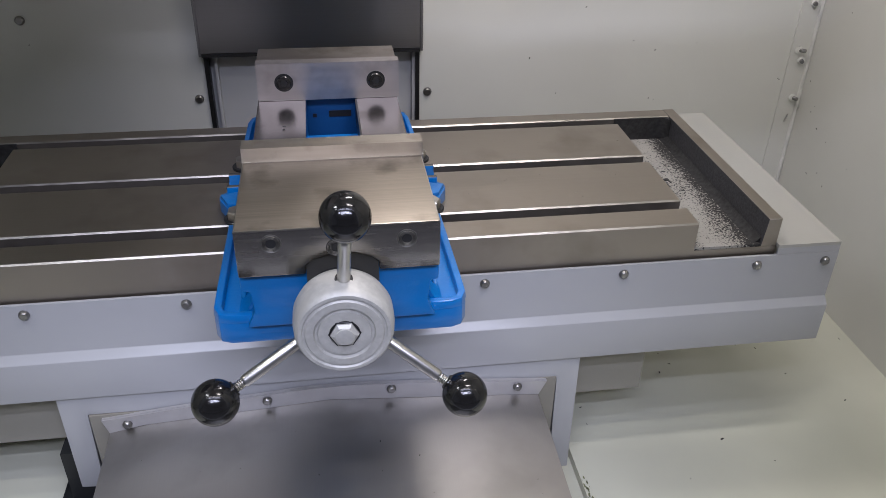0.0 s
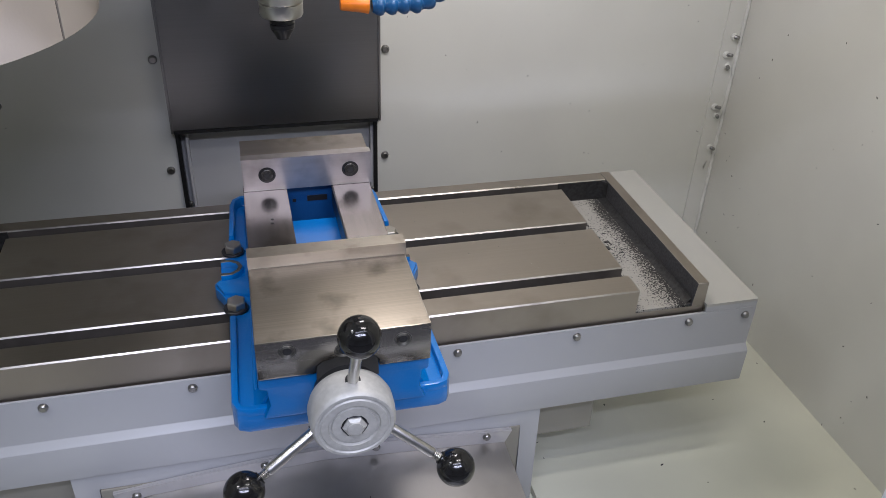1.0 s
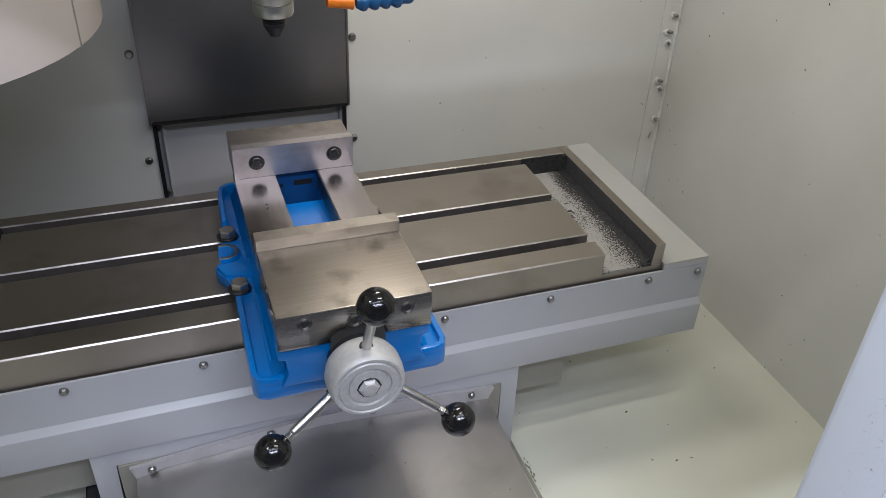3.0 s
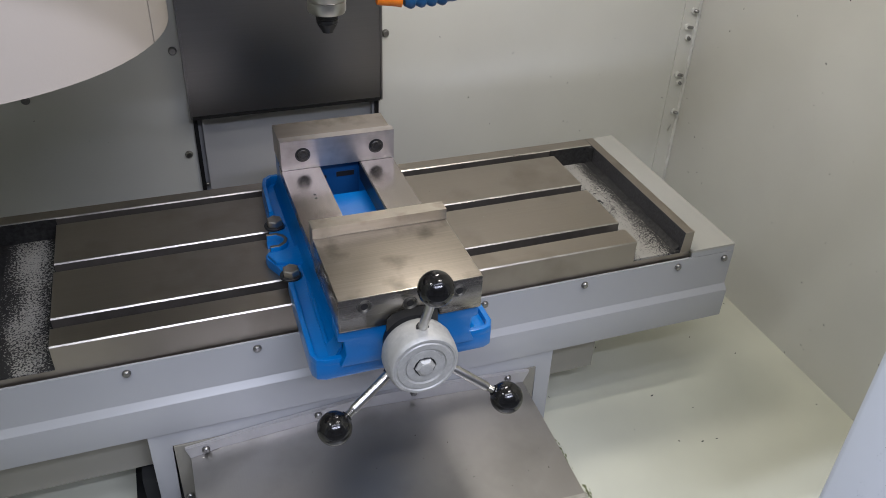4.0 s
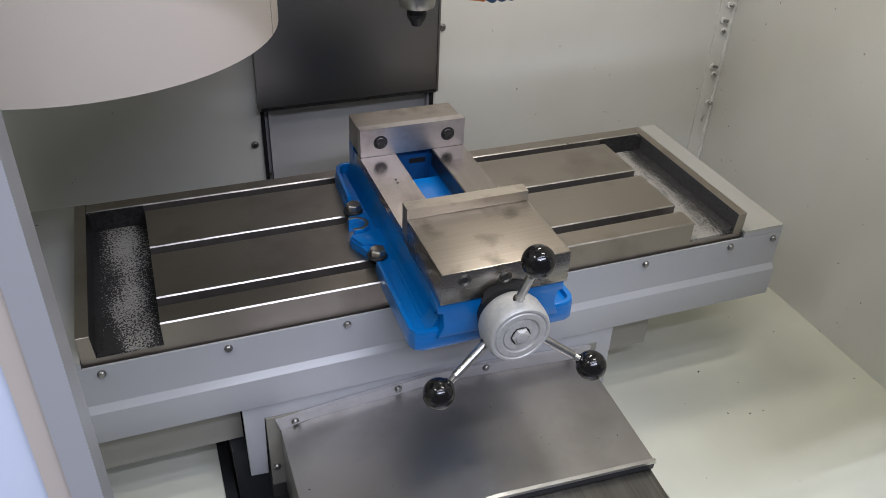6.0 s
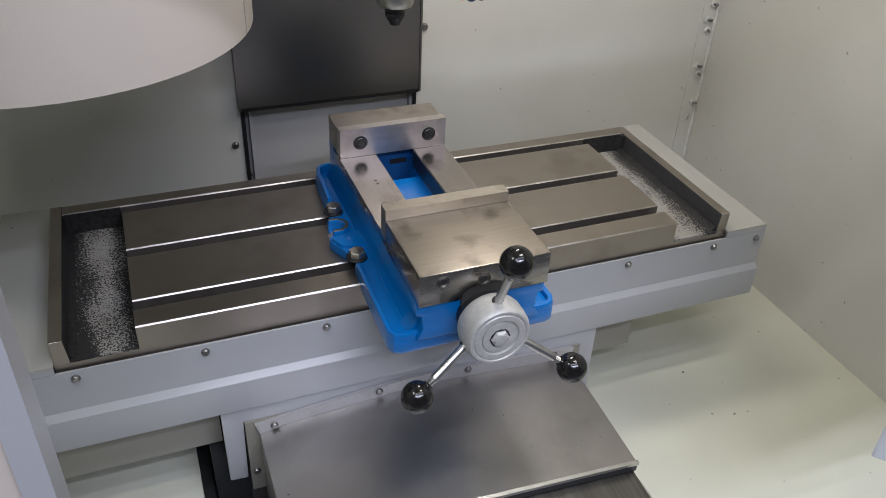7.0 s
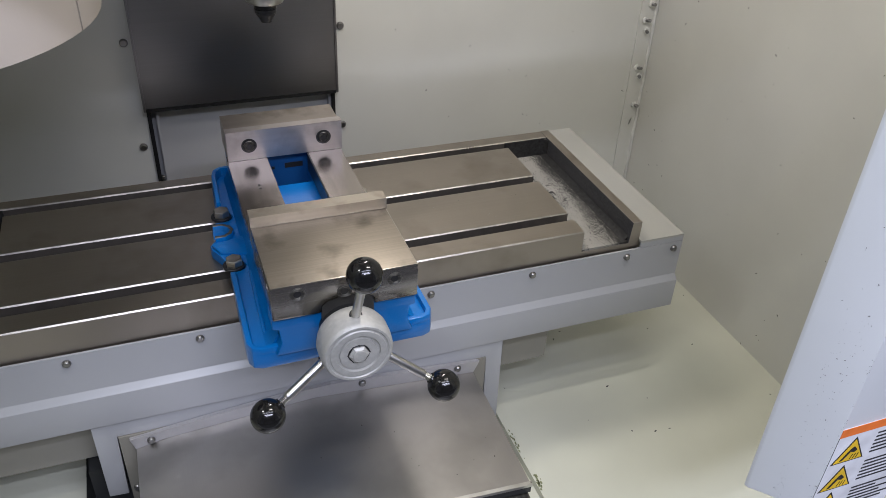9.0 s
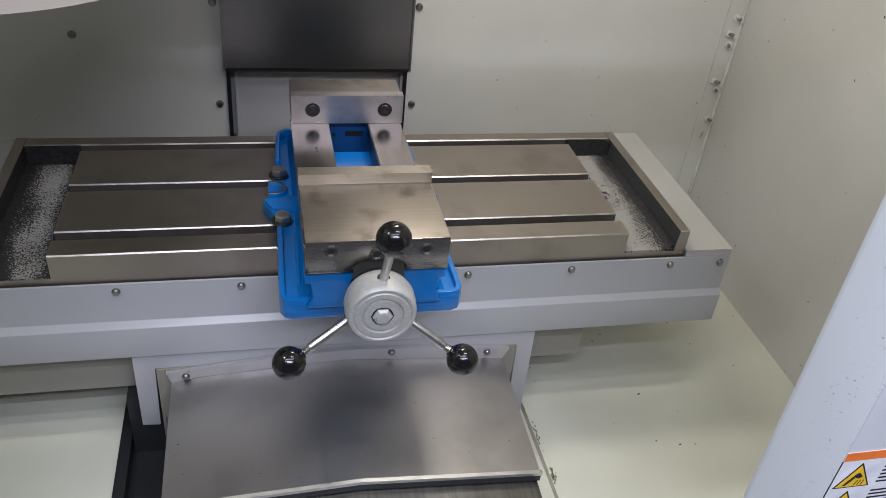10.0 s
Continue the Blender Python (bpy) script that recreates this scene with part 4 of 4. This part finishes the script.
for ball in ((0.0043, -0.4830, 1.0395), (-0.0951, -0.4850, 0.8935), (0.0875, -0.4840, 0.8800)):
    c = Vector(ball)
    d = Vector((c.x - HC.x, 0, c.z - HC.z)).normalized()
    root = Vector((HC.x, -0.4560, HC.z)) + d * 0.033
    way_ = (c - root).normalized()
    bm = bmesh.new()
    length = (c - root).length
    lathe(bm, [(0.0047, -0.006), (0.0047, length - 0.026), (0.0040, length - 0.024)] + [(0.0040 if k % 2 else 0.0034, length - 0.0235 + k * 0.0008) for k in range(9)] + [(0.0040, length - 0.012)], root, way_, 20)
    arm = part("arm", bm, STEEL, handle, "bright steel arm")
    bm = bmesh.new()
    lathe(bm, [(0.0066, -0.0025), (0.0066, 0.0006), (0.0046, 0.0006)], root + way_ * 0.0040, way_, 20)
    part("arm_socket", bm, BLACKOXIDE, arm, "dark socket edge")
    bm = bmesh.new()
    R = 0.0172
    lathe(bm, [(0.0058, -R * 1.0), (0.0062, -R * 0.93)] + [(R * math.sin(a), -R * math.cos(a)) for a in [0.36 + (math.pi - 0.36) * k / 22 for k in range(23)]], c, way_, 40)
    part("ball_knob", bm, PHENOLIC, arm, "glossy black ball knob")

# ---- spindle, tool changer and coolant nozzle above ----
SX, SY = -0.0194, -0.1773
spindle = thing("spindle", (SX, SY, 1.18), "steel spindle nose with a black tapered tool holder", "spindle")
bm = bmesh.new()
lathe(bm, [(0.017, 1.1965), (0.0195, 1.1970), (0.0208, 1.1995), (0.0208, 1.2095), (0.0200, 1.2100), (0.0208, 1.2105), (0.0215, 1.2120), (0.0215, 1.2635), (0.040, 1.2685), (0.040, 1.37)], (SX, SY, 0), (0, 0, 1), 40)
part("nose", bm, STEEL, spindle)
bm = bmesh.new()
lathe(bm, [(0.004, 1.1740), (0.0062, 1.1747), (0.0070, 1.1770), (0.0112, 1.1840), (0.0112, 1.1850), (0.0118, 1.1857), (0.0120, 1.1895), (0.0112, 1.1901), (0.0120, 1.1907), (0.0122, 1.1970)], (SX, SY, 0), (0, 0, 1), 32)
part("tool_holder", bm, BLACKOXIDE, spindle, "black tapered tool holder")
# unseen head, added to carry the nose; its height sets the lamp's shadow
bm = bmesh.new()
box(bm, SX - 0.078, SX + 0.078, -0.275, 0.158, 1.3585, 1.80)
rounded(bm, 0.012, 3)
part("head", bm, CREAM, spindle, "pale enamelled spindle head, unseen, added as support and lamp block")

changer = thing("tool_changer", (-0.418, -0.139, 1.2), "large white round tool changer cover hanging beside the spindle", "tool changer")
CX, CY, CR = -0.3868, -0.1808, 0.2046
SEAM = math.atan2(-0.2624 - CY, -0.2042 - CX)
for a0, a1, name in ((SEAM + 0.007, SEAM + math.pi - 0.4, "cover_panel"), (SEAM + math.pi - 0.39, SEAM + 2 * math.pi - 0.007, "cover_panel")):
    bm = bmesh.new()
    n = 40
    outer = [(CX + CR * math.cos(a0 + (a1 - a0) * k / n), CY + CR * math.sin(a0 + (a1 - a0) * k / n)) for k in range(n + 1)]
    inner = [(CX + (CR - 0.004) * math.cos(a0 + (a1 - a0) * k / n), CY + (CR - 0.004) * math.sin(a0 + (a1 - a0) * k / n)) for k in range(n + 1)]
    prism(bm, outer + inner[::-1], "z", 1.209, 1.46)
    part(name, bm, CREAM, changer)
# black strip added inside the seam so that its gap reads as shade
bm = bmesh.new()
prism(bm, [(CX + r * math.cos(SEAM + a), CY + r * math.sin(SEAM + a)) for r, a in ((CR - 0.0015, -0.0065), (CR - 0.0015, 0.0065), (CR - 0.004, 0.0065), (CR - 0.004, -0.0065))], "z", 1.2095, 1.46)
part("seam_strip", bm, RUBBER, changer, "black strip that darkens the seam's gap")
bm = bmesh.new()
lathe(bm, [(CR - 0.03, 1.215), (CR - 0.03, 1.455)], (CX, CY, 0), (0, 0, 1), 48)
part("carousel", bm, BLACKOXIDE, changer, "dark carousel inside the cover")
bm = bmesh.new()
box(bm, CX - 0.06, CX + 0.06, CY, BY, 1.455, 1.52)
part("arm", bm, CREAM, changer)

nozzle = thing("coolant_nozzle", (0.06, -0.15, 1.2), "blue segmented coolant hose with an orange nozzle", "coolant hose")
bm = bmesh.new()
lathe(bm, [(0.0050, 0), (0.0058, 0.001), (0.0075, 0.022), (0.0085, 0.028)], (0.0380, -0.170, 1.2035), (1, 0, -0.06), 24)
part("nozzle_tip", bm, ORANGE, nozzle, "orange plastic nozzle tip")
pts = []
for k in range(12):
    u = k / 11
    pts.append(Vector((0.0705 + 0.0125 * k if k < 5 else 0.1205 + 0.06 * math.sin((k - 4) * 0.2), -0.170 + 0.004 * max(0, k - 4), 1.2005 + (0.0004 * k if k < 5 else 0.003 + 0.0035 * (k - 4) ** 1.5))))
for a, b_ in zip(pts, pts[1:]):
    d = b_ - a
    L = d.length
    bm = bmesh.new()
    lathe(bm, [(0.0062, -0.001), (0.0066, 0.0), (0.0088, L * 0.25), (0.0100, L * 0.5), (0.0092, L * 0.75), (0.0066, L * 0.92), (0.0062, L + 0.001)], a, d, 20)
    part("segment", bm, BLUEPLASTIC, nozzle)
bm = bmesh.new()
lathe(bm, [(0.008, 0), (0.008, 0.36)], pts[-1], (-0.55, 0.1, 0.85), 16)
part("pipe", bm, BLUEPLASTIC, nozzle)

# ---- workshop shell ----
bm = bmesh.new()
box(bm, -4, 4, -7, 3, -0.05, 0)
structure("ground", bm, CONCRETE, "plain grey concrete workshop floor", "floor")
bm = bmesh.new()
box(bm, LX - 0.03, RX + 0.03, -0.78, BY + 0.03, 0.0, 0.4)
structure("machine_base", bm, DOOR, "white enamelled machine base on the workshop floor", "machine base")
for name, b in (("wall_room_north", (-4, 4, 3, 3.1)), ("wall_room_south", (-4, 4, -7.1, -7)), ("wall_room_east", (4, 4.1, -7, 3)), ("wall_room_west", (-4.1, -4, -7, 3))):
    bm = bmesh.new()
    box(bm, *b, 0, 3.5)
    structure(name, bm, ROOM, "plain grey workshop wall", "wall")
bm = bmesh.new()
box(bm, -4.1, 4.1, -7.1, 3.1, 3.5, 3.6)
structure("ceiling_room", bm, ROOM, "plain pale workshop ceiling", "ceiling")
